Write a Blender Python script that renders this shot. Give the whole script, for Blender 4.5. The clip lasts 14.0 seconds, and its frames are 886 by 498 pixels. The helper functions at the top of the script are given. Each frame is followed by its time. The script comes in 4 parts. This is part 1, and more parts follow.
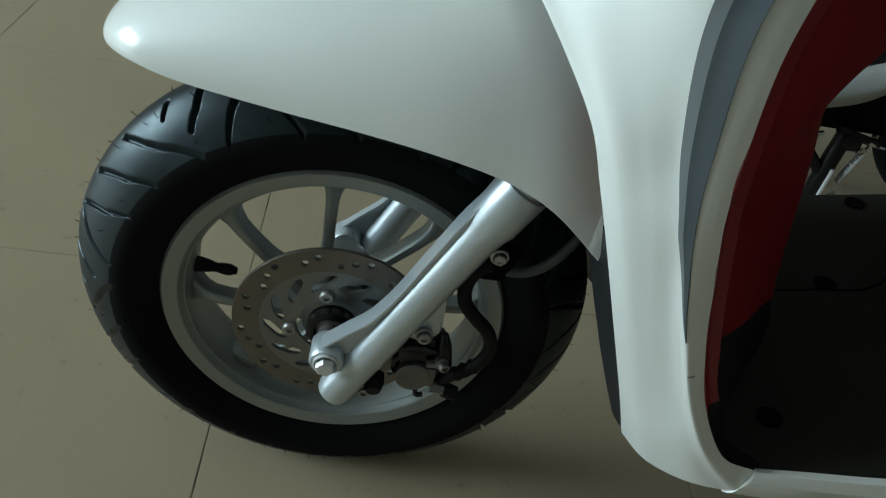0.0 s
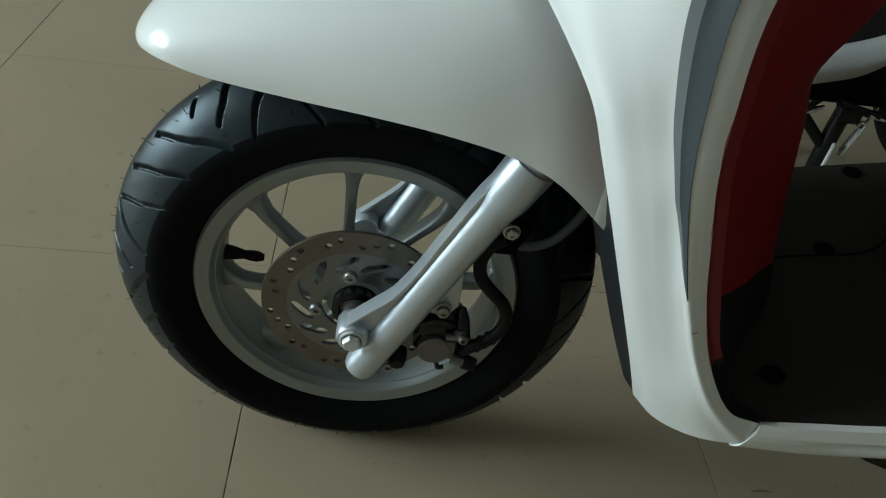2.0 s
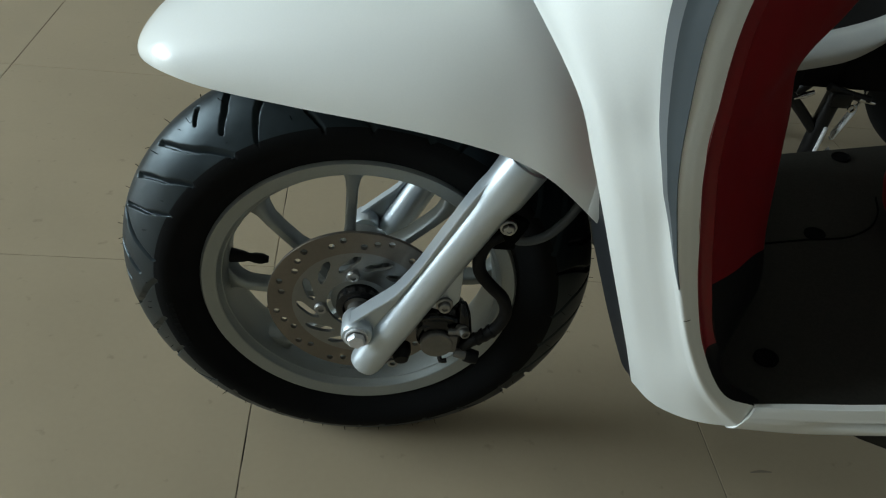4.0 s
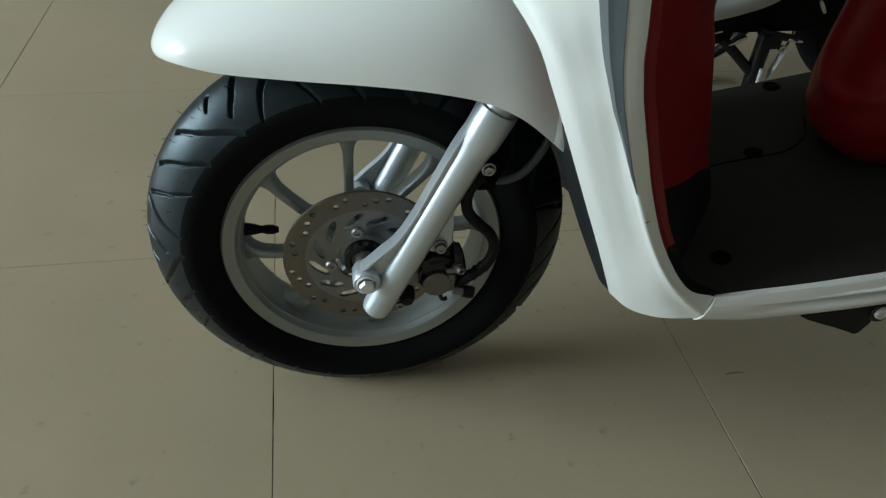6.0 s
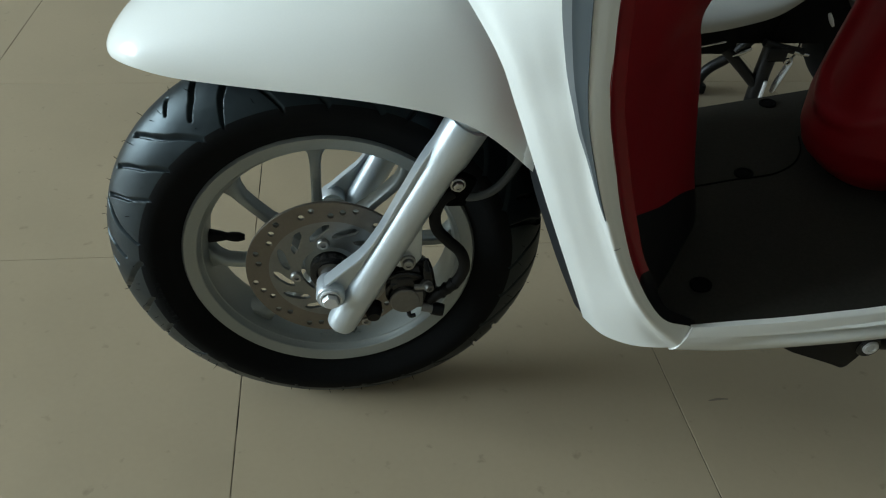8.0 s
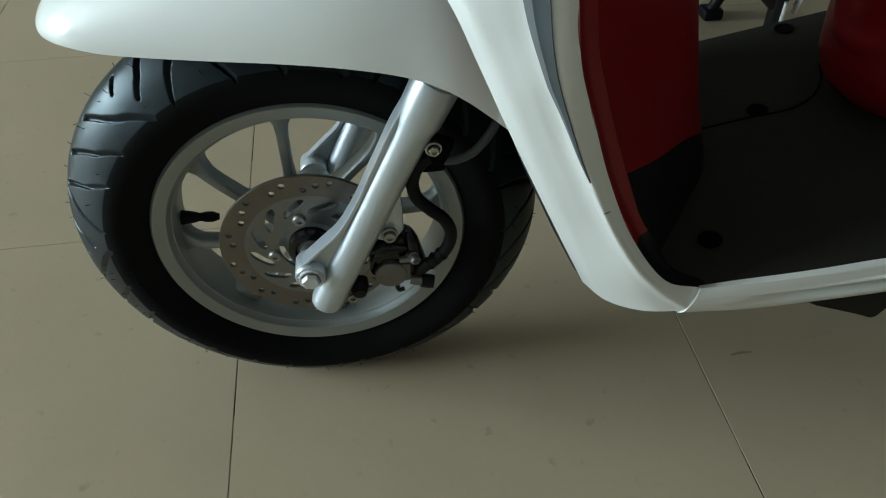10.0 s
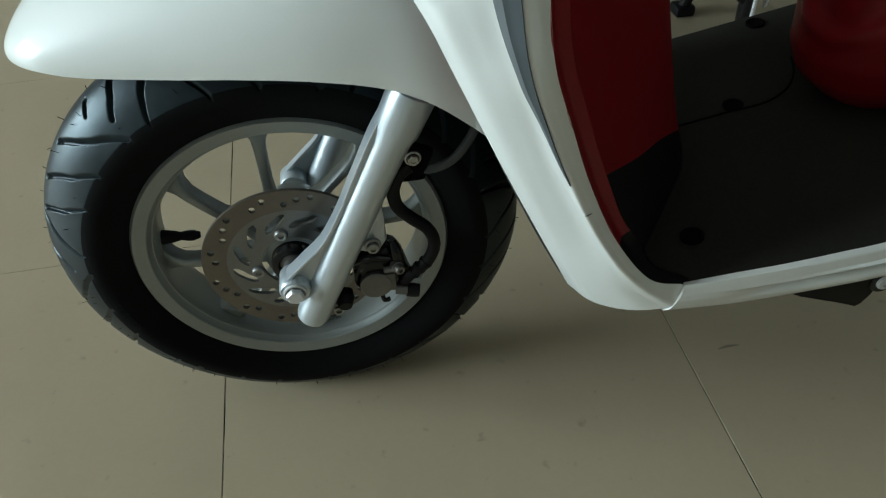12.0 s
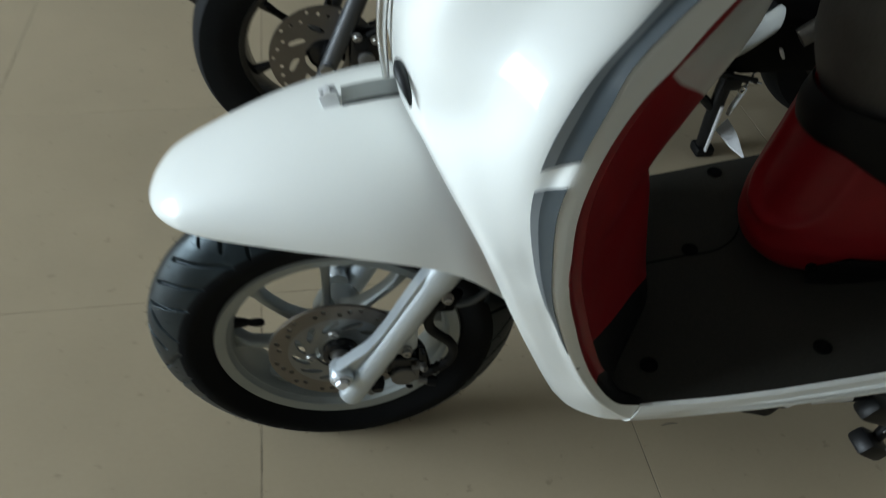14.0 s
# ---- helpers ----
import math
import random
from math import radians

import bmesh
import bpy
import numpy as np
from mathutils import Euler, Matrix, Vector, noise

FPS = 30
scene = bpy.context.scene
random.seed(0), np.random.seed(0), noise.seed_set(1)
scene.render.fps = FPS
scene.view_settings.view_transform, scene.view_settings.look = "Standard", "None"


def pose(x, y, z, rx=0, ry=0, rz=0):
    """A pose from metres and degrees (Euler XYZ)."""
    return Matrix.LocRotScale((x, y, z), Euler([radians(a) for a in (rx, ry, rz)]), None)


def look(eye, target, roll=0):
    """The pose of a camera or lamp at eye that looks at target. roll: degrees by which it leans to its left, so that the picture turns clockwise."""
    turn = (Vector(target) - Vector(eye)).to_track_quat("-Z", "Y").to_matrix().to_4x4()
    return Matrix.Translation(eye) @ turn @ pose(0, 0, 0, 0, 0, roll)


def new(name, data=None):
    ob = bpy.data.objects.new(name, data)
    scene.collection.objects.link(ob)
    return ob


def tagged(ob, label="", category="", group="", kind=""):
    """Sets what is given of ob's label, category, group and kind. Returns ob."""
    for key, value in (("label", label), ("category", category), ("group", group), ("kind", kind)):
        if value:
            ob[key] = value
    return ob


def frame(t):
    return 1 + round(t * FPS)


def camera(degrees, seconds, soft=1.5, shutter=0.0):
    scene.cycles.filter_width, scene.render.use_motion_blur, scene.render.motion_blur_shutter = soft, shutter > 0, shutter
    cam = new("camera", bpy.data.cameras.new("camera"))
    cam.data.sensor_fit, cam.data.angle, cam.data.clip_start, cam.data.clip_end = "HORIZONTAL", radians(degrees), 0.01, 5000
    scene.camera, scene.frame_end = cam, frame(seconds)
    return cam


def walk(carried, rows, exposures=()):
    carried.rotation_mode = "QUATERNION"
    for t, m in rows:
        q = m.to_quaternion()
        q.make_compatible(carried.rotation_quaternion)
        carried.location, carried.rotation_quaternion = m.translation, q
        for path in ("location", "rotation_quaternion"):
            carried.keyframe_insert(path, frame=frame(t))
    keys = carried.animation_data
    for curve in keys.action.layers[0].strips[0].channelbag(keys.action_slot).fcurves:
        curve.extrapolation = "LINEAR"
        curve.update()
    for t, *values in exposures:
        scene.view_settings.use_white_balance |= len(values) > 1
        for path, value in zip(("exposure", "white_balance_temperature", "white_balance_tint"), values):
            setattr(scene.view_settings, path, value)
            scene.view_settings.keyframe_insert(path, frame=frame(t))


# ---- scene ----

cam = camera(60.36, 14.0, soft=1.1, shutter=0.5)
# seconds, place, Euler turns
PATH = [
    (0.0, -0.0037, -0.5867, 0.7675, 51.63, -10.29, -1.68),
    (0.5, -0.0072, -0.5948, 0.7716, 52.59, -7.85, -2.59),
    (1.0, -0.0140, -0.6040, 0.7707, 52.27, -7.82, -1.83),
    (1.5, -0.0120, -0.6185, 0.7748, 51.43, -6.82, -2.02),
    (2.0, -0.0116, -0.6283, 0.7809, 51.33, -8.05, -2.39),
    (2.5, -0.0135, -0.6319, 0.7898, 50.97, -7.63, -2.76),
    (2.7, -0.0131, -0.6312, 0.7901, 50.96, -7.24, -3.20),
    (4.8, -0.0155, -0.6754, 0.8065, 50.87, -5.91, -3.75),
    (5.0, -0.0208, -0.7004, 0.8092, 50.79, -5.10, -5.04),
    (5.5, -0.0351, -0.7380, 0.8131, 50.35, -4.34, -7.07),
    (6.0, -0.0490, -0.7566, 0.8190, 51.26, -2.55, -9.38),
    (6.5, -0.0410, -0.7679, 0.8177, 53.12, -3.22, -10.92),
    (7.0, -0.0318, -0.7629, 0.8211, 52.85, -3.47, -9.40),
    (7.5, -0.0159, -0.7528, 0.8174, 52.26, -3.45, -9.08),
    (8.0, 0.0033, -0.7217, 0.8178, 50.76, -3.64, -7.44),
    (8.5, 0.0167, -0.7060, 0.8102, 49.55, -3.05, -7.60),
    (9.0, 0.0258, -0.6940, 0.8040, 48.65, -2.20, -8.27),
    (9.2, 0.0346, -0.6876, 0.8022, 48.09, -1.64, -8.17),
    (11.3, 0.0744, -0.6512, 0.7955, 45.69, 3.22, -9.26),
    (11.5, 0.0722, -0.6518, 0.7958, 45.59, 2.93, -9.77),
    (12.0, 0.0638, -0.6625, 0.7987, 46.93, 1.86, -10.55),
    (12.5, 0.0406, -0.7244, 0.8222, 49.75, -0.07, -11.13),
    (13.0, 0.0240, -0.7719, 0.8248, 51.24, -0.26, -13.19),
    (13.5, -0.0133, -0.7280, 0.8493, 50.66, -2.66, -10.10),
    (13.6, -0.0190, -0.7100, 0.8940, 47.84, -4.31, -9.85),
    (13.7, -0.0190, -0.6970, 0.9330, 46.57, -5.02, -9.97),
    (13.8, -0.0180, -0.6910, 0.9760, 46.40, -3.84, -9.69),
    (13.9, -0.0270, -0.6800, 1.0280, 45.09, -4.33, -9.92),
    (14.0, -0.0220, -0.6880, 1.0760, 44.75, -3.74, -9.48),
]
walk(cam, [(r[0], pose(*r[1:])) for r in PATH],
     exposures=[(0.0, -0.37, 6300, 8), (0.6, -0.37, 6350, 9), (1.5, -0.36, 6450, 10), (2.7, -0.28, 6550, 12), (5.0, -0.16, 6550, 14), (7.0, -0.05, 6450, 12), (9.2, -0.03, 6450, 12), (11.5, -0.03, 6450, 10), (13.5, -0.02, 6450, 13), (14.0, -0.12, 6450, 17)])

# ---------------------------------------------------------------- light
world = bpy.data.worlds.new("world")
scene.world = world
world.use_nodes = True
wn = world.node_tree.nodes
sky = wn.new("ShaderNodeTexSky")
sky.sky_type = "NISHITA"
sky.sun_disc = False
sky.sun_elevation = radians(40)
sky.sun_rotation = radians(200)
world.node_tree.links.new(sky.outputs[0], wn["Background"].inputs[0])
wn["Background"].inputs[1].default_value = 0.10


def area_lamp(name, eye, target, sx, sy, power, colour):
    d = bpy.data.lights.new(name, "AREA")
    d.shape, d.size, d.size_y, d.energy, d.color = "RECTANGLE", sx, sy, power, colour
    ob = new(name, d)
    ob.matrix_world = look(eye, target)
    return ob


area_lamp("daylight_front", (-7.45, 0.30, 2.05), (0, 0.30, 2.05), 4.0, 2.5, 820, (0.795, 0.98, 1.04))


# ---------------------------------------------------------------- materials
def material(name, colour, rough=0.5, metal=0.0, grain=0.0, scale=60.0, stain=0.0, stain_scale=4.0, bump=0.0, coat=0.0,
             ior=1.45, spread=0.0, rough_var=0.0):
    """Principled surface with fine grain, broad stains and fine relief."""
    m = bpy.data.materials.new(name)
    m.use_nodes = True
    nt = m.node_tree
    b = nt.nodes["Principled BSDF"]
    b.inputs["Roughness"].default_value = rough
    b.inputs["Metallic"].default_value = metal
    b.inputs["IOR"].default_value = ior
    b.inputs["Coat Weight"].default_value = coat
    b.inputs["Coat Roughness"].default_value = 0.04
    co = nt.nodes.new("ShaderNodeTexCoord")
    fine = nt.nodes.new("ShaderNodeTexNoise")
    fine.inputs["Scale"].default_value = scale
    fine.inputs["Detail"].default_value = 4
    wide = nt.nodes.new("ShaderNodeTexNoise")
    wide.inputs["Scale"].default_value = stain_scale
    wide.inputs["Detail"].default_value = 5
    for n in (fine, wide):
        nt.links.new(co.outputs["Object"], n.inputs["Vector"])
    val = None
    terms = [(fine.outputs["Fac"], grain), (wide.outputs["Fac"], stain)]
    if spread:
        info = nt.nodes.new("ShaderNodeObjectInfo")
        terms.append((info.outputs["Random"], spread))
    for socket, amount in terms:
        if not amount:
            continue
        k = nt.nodes.new("ShaderNodeMath")
        k.operation = "MULTIPLY_ADD"
        nt.links.new(socket, k.inputs[0])
        k.inputs[1].default_value = 2 * amount
        k.inputs[2].default_value = -amount
        if val is None:
            val = k.outputs[0]
        else:
            a = nt.nodes.new("ShaderNodeMath")
            nt.links.new(val, a.inputs[0])
            nt.links.new(k.outputs[0], a.inputs[1])
            val = a.outputs[0]
    if val is None:
        b.inputs["Base Color"].default_value = (*colour, 1)
    else:
        one = nt.nodes.new("ShaderNodeMath")
        nt.links.new(val, one.inputs[0])
        one.inputs[1].default_value = 1.0
        mul = nt.nodes.new("ShaderNodeVectorMath")
        mul.operation = "SCALE"
        mul.inputs[0].default_value = colour
        nt.links.new(one.outputs[0], mul.inputs["Scale"])
        nt.links.new(mul.outputs[0], b.inputs["Base Color"])
    if rough_var:
        r = nt.nodes.new("ShaderNodeMath")
        r.operation = "MULTIPLY_ADD"
        nt.links.new(wide.outputs["Fac"], r.inputs[0])
        r.inputs[1].default_value = 2 * rough_var
        r.inputs[2].default_value = rough - rough_var
        nt.links.new(r.outputs[0], b.inputs["Roughness"])
    if bump:
        bp = nt.nodes.new("ShaderNodeBump")
        bp.inputs["Strength"].default_value = 1.0
        bp.inputs["Distance"].default_value = bump
        nt.links.new(fine.outputs["Fac"], bp.inputs["Height"])
        nt.links.new(bp.outputs[0], b.inputs["Normal"])
    return m


M_TILE = material("tile_beige", (0.435, 0.356, 0.243), 0.40, ior=1.36, grain=0.03, scale=120, stain=0.13, stain_scale=3.5, spread=0.02, rough_var=0.05)
# faint specks and rubbed marks on the glaze
nt = M_TILE.node_tree
sp = nt.nodes.new("ShaderNodeTexNoise")
sp.inputs["Scale"].default_value, sp.inputs["Detail"].default_value, sp.inputs["Roughness"].default_value = 38.0, 3, 0.55
nt.links.new(nt.nodes["Texture Coordinate"].outputs["Object"], sp.inputs["Vector"])
sr = nt.nodes.new("ShaderNodeMapRange")
for i, v in ((1, 0.66), (2, 0.76), (3, 1.0), (4, 0.78)):
    sr.inputs[i].default_value = v
nt.links.new(sp.outputs["Fac"], sr.inputs[0])
b = nt.nodes["Principled BSDF"]
sm = nt.nodes.new("ShaderNodeVectorMath")
sm.operation = "SCALE"
nt.links.new(b.inputs["Base Color"].links[0].from_socket, sm.inputs[0])
nt.links.new(sr.outputs[0], sm.inputs["Scale"])
nt.links.new(sm.outputs[0], b.inputs["Base Color"])
M_GROUT = material("grout", (0.20, 0.17, 0.125), 0.9, grain=0.2, scale=70)
# dirt has settled in stretches of the joints
nt = M_GROUT.node_tree
nz = nt.nodes.new("ShaderNodeTexNoise")
nz.inputs["Scale"].default_value, nz.inputs["Detail"].default_value = 9.0, 6
rp = nt.nodes.new("ShaderNodeValToRGB")
rp.color_ramp.elements[0].position, rp.color_ramp.elements[0].color = 0.42, (0.030, 0.026, 0.020, 1)
rp.color_ramp.elements[1].position, rp.color_ramp.elements[1].color = 0.50, (0.26, 0.215, 0.16, 1)
nt.links.new(nt.nodes["Texture Coordinate"].outputs["Object"], nz.inputs["Vector"])
nt.links.new(nz.outputs["Fac"], rp.inputs["Fac"])
nt.links.new(rp.outputs["Color"], nt.nodes["Principled BSDF"].inputs["Base Color"])
M_WALL = material("wall_paint", (0.17, 0.165, 0.15), 0.85, stain=0.04, bump=0.0003)
M_CEIL = material("ceiling_paint", (0.50, 0.49, 0.47), 0.9, stain=0.03)
M_WHITE = material("pearl_white", (0.86, 0.88, 0.85), 0.33, grain=0.02, scale=700, stain=0.012, coat=0.55)
# the hinder scooter's white, darkened for the shade it stands in
M_WHITEB = material("shaded_white_plastic", (0.40, 0.415, 0.40), 0.4, grain=0.02, scale=600, stain=0.03, coat=0.3)
M_TYRE = material("tyre_sidewall_rubber", (0.0050, 0.0053, 0.0056), 0.75, grain=0.25, scale=220, stain=0.3, stain_scale=25, bump=0.0002, ior=1.2)
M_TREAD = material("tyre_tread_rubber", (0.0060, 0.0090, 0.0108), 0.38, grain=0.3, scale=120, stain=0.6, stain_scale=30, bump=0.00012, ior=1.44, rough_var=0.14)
M_ALLOY = material("cast_alloy", (0.335, 0.36, 0.35), 0.5, 0.7, grain=0.06, scale=400, stain=0.06, stain_scale=14, bump=0.00008)
M_FORK = material("painted_silver", (0.60, 0.66, 0.70), 0.35, 0.62, grain=0.03, scale=900, coat=0.12)
M_DISC = material("brake_steel", (0.19, 0.168, 0.142), 0.40, 0.75, grain=0.1, scale=300, stain=0.15, stain_scale=18)
M_CARRIER = material("bright_disc_carrier", (0.23, 0.235, 0.23), 0.32, 0.8, grain=0.08, scale=250, stain=0.12, stain_scale=30)
M_STEEL = material("bright_steel", (0.50, 0.50, 0.49), 0.34, 1.0, grain=0.08, scale=200)
M_BLACK = material("black_plastic", (0.005, 0.005, 0.0054), 0.55, grain=0.1, scale=300, bump=0.0001, ior=1.3)
M_BLACKM = material("black_metal", (0.0055, 0.0055, 0.006), 0.22, 0.0, grain=0.2, scale=120, ior=1.5)
# blue of the skylight put into the tread's reflections
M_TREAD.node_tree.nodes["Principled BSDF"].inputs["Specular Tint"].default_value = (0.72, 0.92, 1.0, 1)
M_GREYCAST = material("grey_cast_metal", (0.20, 0.195, 0.185), 0.45, 0.7, grain=0.15, scale=200)
M_RED = material("red_plastic", (0.255, 0.0052, 0.0105), 0.42, ior=1.40, grain=0.10, scale=420, stain=0.14, stain_scale=30, rough_var=0.06)
M_MAT = material("floor_mat_rubber", (0.030, 0.0285, 0.024), 0.80, ior=1.22, grain=0.22, scale=260, stain=0.12, stain_scale=9, bump=0.0003)
M_STRIPE_A = material("stripe_light_grey", (0.20, 0.22, 0.235), 0.3, coat=0.5, grain=0.02)
M_STRIPE_B = material("stripe_dark_grey", (0.058, 0.073, 0.083), 0.3, coat=0.5, grain=0.02)
M_SEAT = material("seat_vinyl", (0.085, 0.080, 0.077), 0.55, grain=0.2, scale=240, stain=0.35, stain_scale=22, bump=0.0004, rough_var=0.12)

M_FRAME = material("dark_window_metal", (0.05, 0.05, 0.055), 0.4, 0.3, grain=0.05)
M_CHROME = material("bright_chrome", (0.78, 0.79, 0.80), 0.14, 1.0, grain=0.05, scale=200)
M_SATIN = material("satin_zinc", (0.76, 0.77, 0.78), 0.40, 0.30, grain=0.08, scale=250, stain=0.1, stain_scale=60)
M_STANDB = material("black_stand_paint", (0.006, 0.006, 0.0065), 0.42, grain=0.2, scale=120, ior=1.4)
M_CASE = material("black_engine_paint", (0.004, 0.004, 0.0042), 0.7, grain=0.3, scale=150, ior=1.2)
M_BOLT = material("zinc_bolt", (0.36, 0.36, 0.35), 0.46, 1.0, grain=0.1, scale=300)
M_SCUFF = material("scuff", (0.24, 0.20, 0.15), 0.6, grain=0.3, scale=300)
M_PLUG = material("plug_rubber", (0.0035, 0.0035, 0.0035), 0.9, ior=1.15, grain=0.1)
M_WELL = material("dark_grey_plastic", (0.009, 0.011, 0.013), 0.5, grain=0.1, scale=300)
M_HOSE = material("grey_hose", (0.085, 0.094, 0.098), 0.27, grain=0.05)
M_TYREB = material("worn_tyre_rubber", (0.007, 0.0078, 0.0085), 0.7, grain=0.3, scale=200, stain=0.3, stain_scale=20, bump=0.0003, ior=1.25)
M_FORKB = material("dark_grey_metal", (0.10, 0.105, 0.11), 0.35, 0.6, grain=0.05, scale=500)
M_BLACKG = material("black_gloss_paint", (0.006, 0.006, 0.0065), 0.15, coat=0.6)


# ---------------------------------------------------------------- building helpers
def finish(bm, name, mats, sharp=35):
    bmesh.ops.recalc_face_normals(bm, faces=bm.faces)
    me = bpy.data.meshes.new(name)
    bm.to_mesh(me)
    bm.free()
    for m in mats if isinstance(mats, (list, tuple)) else (mats,):
        me.materials.append(m)
    me.polygons.foreach_set("use_smooth", [True] * len(me.polygons))
    me.set_sharp_from_angle(angle=radians(sharp))
    return me


def part(name, bm, mats, parent, label="", sharp=35):
    """One mesh object under a thing or under a part; its vertices are in world places."""
    ob = new(name, finish(bm, name, mats, sharp))
    if parent is not None:
        bpy.context.view_layer.update()
        ob.parent = parent
        ob.matrix_parent_inverse = parent.matrix_world.inverted()
    if label:
        ob["label"] = label
    return ob


def thing(name, place, label, category, group="", kind=""):
    ob = new(name)
    ob.location = place
    return tagged(ob, label, category, group, kind)


def spline(points, n):
    """n points along a Catmull-Rom curve through the points, even in chord length."""
    p = np.array(points, float)
    if len(p) == 2:
        return np.array([p[0] + (p[1] - p[0]) * k / (n - 1) for k in range(n)])
    d = np.concatenate([[0], np.cumsum(np.maximum(np.linalg.norm(np.diff(p, axis=0), axis=1), 1e-6))])
    out = []
    tang = np.gradient(p, d, axis=0)
    for s in np.linspace(0, d[-1], n):
        i = min(np.searchsorted(d, s, side="right") - 1, len(p) - 2)
        h = d[i + 1] - d[i]
        u = (s - d[i]) / h
        h00, h10, h01, h11 = 2*u**3 - 3*u**2 + 1, u**3 - 2*u**2 + u, -2*u**3 + 3*u**2, u**3 - u**2
        out.append(h00 * p[i] + h10 * h * tang[i] + h01 * p[i + 1] + h11 * h * tang[i + 1])
    return np.array(out)


def shell(grid, thick):
    nv, nu = grid.shape[:2]
    du = np.gradient(grid, axis=1)
    dv = np.gradient(grid, axis=0)
    nr = np.cross(du, dv)
    nr /= np.maximum(np.linalg.norm(nr, axis=2, keepdims=True), 1e-9)
    back = grid - nr * thick
    bm = bmesh.new()
    A = [[bm.verts.new(grid[i, j]) for j in range(nu)] for i in range(nv)]
    B = [[bm.verts.new(back[i, j]) for j in range(nu)] for i in range(nv)]
    for i in range(nv - 1):
        for j in range(nu - 1):
            bm.faces.new((A[i][j], A[i][j + 1], A[i + 1][j + 1], A[i + 1][j]))
            bm.faces.new((B[i][j], B[i + 1][j], B[i + 1][j + 1], B[i][j + 1]))
    for i in range(nv - 1):
        for j in (0, nu - 1):
            bm.faces.new((A[i][j], A[i + 1][j], B[i + 1][j], B[i][j]))
    for j in range(nu - 1):
        for i in (0, nv - 1):
            bm.faces.new((A[i][j], B[i][j], B[i][j + 1], A[i][j + 1]))
    return bm


def tube(points, radius, segs=12, n=30, bm=None, cap=True):
    """A round bar along a curve; radius may be a list along it."""
    bm = bm or bmesh.new()
    p = spline(points, n) if len(points) > 2 else spline(points, 2 if np.isscalar(radius) else n)
    n = len(p)
    rad = np.full(n, radius) if np.isscalar(radius) else np.interp(np.linspace(0, 1, n), np.linspace(0, 1, len(radius)), radius)
    t = np.gradient(p, axis=0)
    t /= np.linalg.norm(t, axis=1, keepdims=True)
    a = np.array([0, 0, 1.0]) if abs(t[0][2]) < 0.9 else np.array([1.0, 0, 0])
    rings = []
    for i in range(n):
        a = a - t[i] * (a @ t[i])
        a /= np.linalg.norm(a)
        b = np.cross(t[i], a)
        rings.append([bm.verts.new(p[i] + rad[i] * (a * math.cos(2 * math.pi * k / segs) + b * math.sin(2 * math.pi * k / segs))) for k in range(segs)])
    for i in range(n - 1):
        for k in range(segs):
            bm.faces.new((rings[i][k], rings[i][(k + 1) % segs], rings[i + 1][(k + 1) % segs], rings[i + 1][k]))
    if cap:
        bm.faces.new(rings[0][::-1])
        bm.faces.new(rings[-1])
    return bm


def lathe(profile, centre, axis, segs=32, bm=None, closed=False, start=None):
    """Turns (radius, height) pairs round an axis."""
    bm = bm or bmesh.new()
    ax = Vector(axis).normalized()
    u = ax.orthogonal().normalized() if start is None else Vector(start)
    v = ax.cross(u)
    c = Vector(centre)
    rings = []
    for r, h in profile:
        if r < 1e-6:
            rings.append([bm.verts.new(c + ax * h)])
        else:
            rings.append([bm.verts.new(c + ax * h + (u * math.cos(2 * math.pi * k / segs) + v * math.sin(2 * math.pi * k / segs)) * r) for k in range(segs)])
    pairs = list(zip(rings, rings[1:])) + ([(rings[-1], rings[0])] if closed else [])
    for a, b in pairs:
        for k in range(segs):
            k2 = (k + 1) % segs
            if len(a) == 1 and len(b) == 1:
                continue
            if len(a) == 1:
                bm.faces.new((a[0], b[k2], b[k]))
            elif len(b) == 1:
                bm.faces.new((a[k], a[k2], b[0]))
            else:
                bm.faces.new((a[k], a[k2], b[k2], b[k]))
    return bm


def block(lo, hi, bevel=0.0, m=None, bm=None, segs=2):
    """A box between two corners with rounded edges, turned by m."""
    b2 = bmesh.new()
    bmesh.ops.create_cube(b2, size=1.0)
    lo, hi = Vector(lo), Vector(hi)
    bmesh.ops.transform(b2, matrix=Matrix.Translation((lo + hi) / 2) @ Matrix.Diagonal((*(hi - lo), 1)), verts=b2.verts)
    if bevel:
        bmesh.ops.bevel(b2, geom=list(b2.edges), offset=bevel, segments=segs, profile=0.5, affect="EDGES")
    if m is not None:
        bmesh.ops.transform(b2, matrix=m, verts=b2.verts)
    if bm is None:
        return b2
    me = bpy.data.meshes.new("join")
    b2.to_mesh(me)
    bm.from_mesh(me)
    bpy.data.meshes.remove(me)
    b2.free()
    return bm


def bolt(name, place, axis, r, h, parent, mat=None, label="", hexed=True):
    """A flanged bolt head that sits at place and stands out along axis."""
    bm = lathe([(0, -0.004), (r * 1.35, -0.004), (r * 1.35, h * 0.18), (r * 1.05, h * 0.3)], place, axis, 24)
    lathe([(r, 0), (r, h * 0.85), (r * 0.86, h), (r * 0.45, h), (r * 0.4, h * 0.75), (0, h * 0.75)], place, axis, 6 if hexed else 20, bm)
    return part(name, bm, mat or M_STEEL, parent, label)


# ---------------------------------------------------------------- the room
def yc(x):
    """The scooter's centre line."""
    return -0.008 - 0.035 * x


X0, X1, Y0, Y1, ZC = -7.331, 3.471, -4.527, 4.475, 3.6
bm = block((X0, Y0, -0.12), (X1, Y1, -0.0008))
floor = tagged(part("floor", bm, M_GROUT, None), "beige polished ceramic tile floor with thin dark joints", "floor", kind="structure")

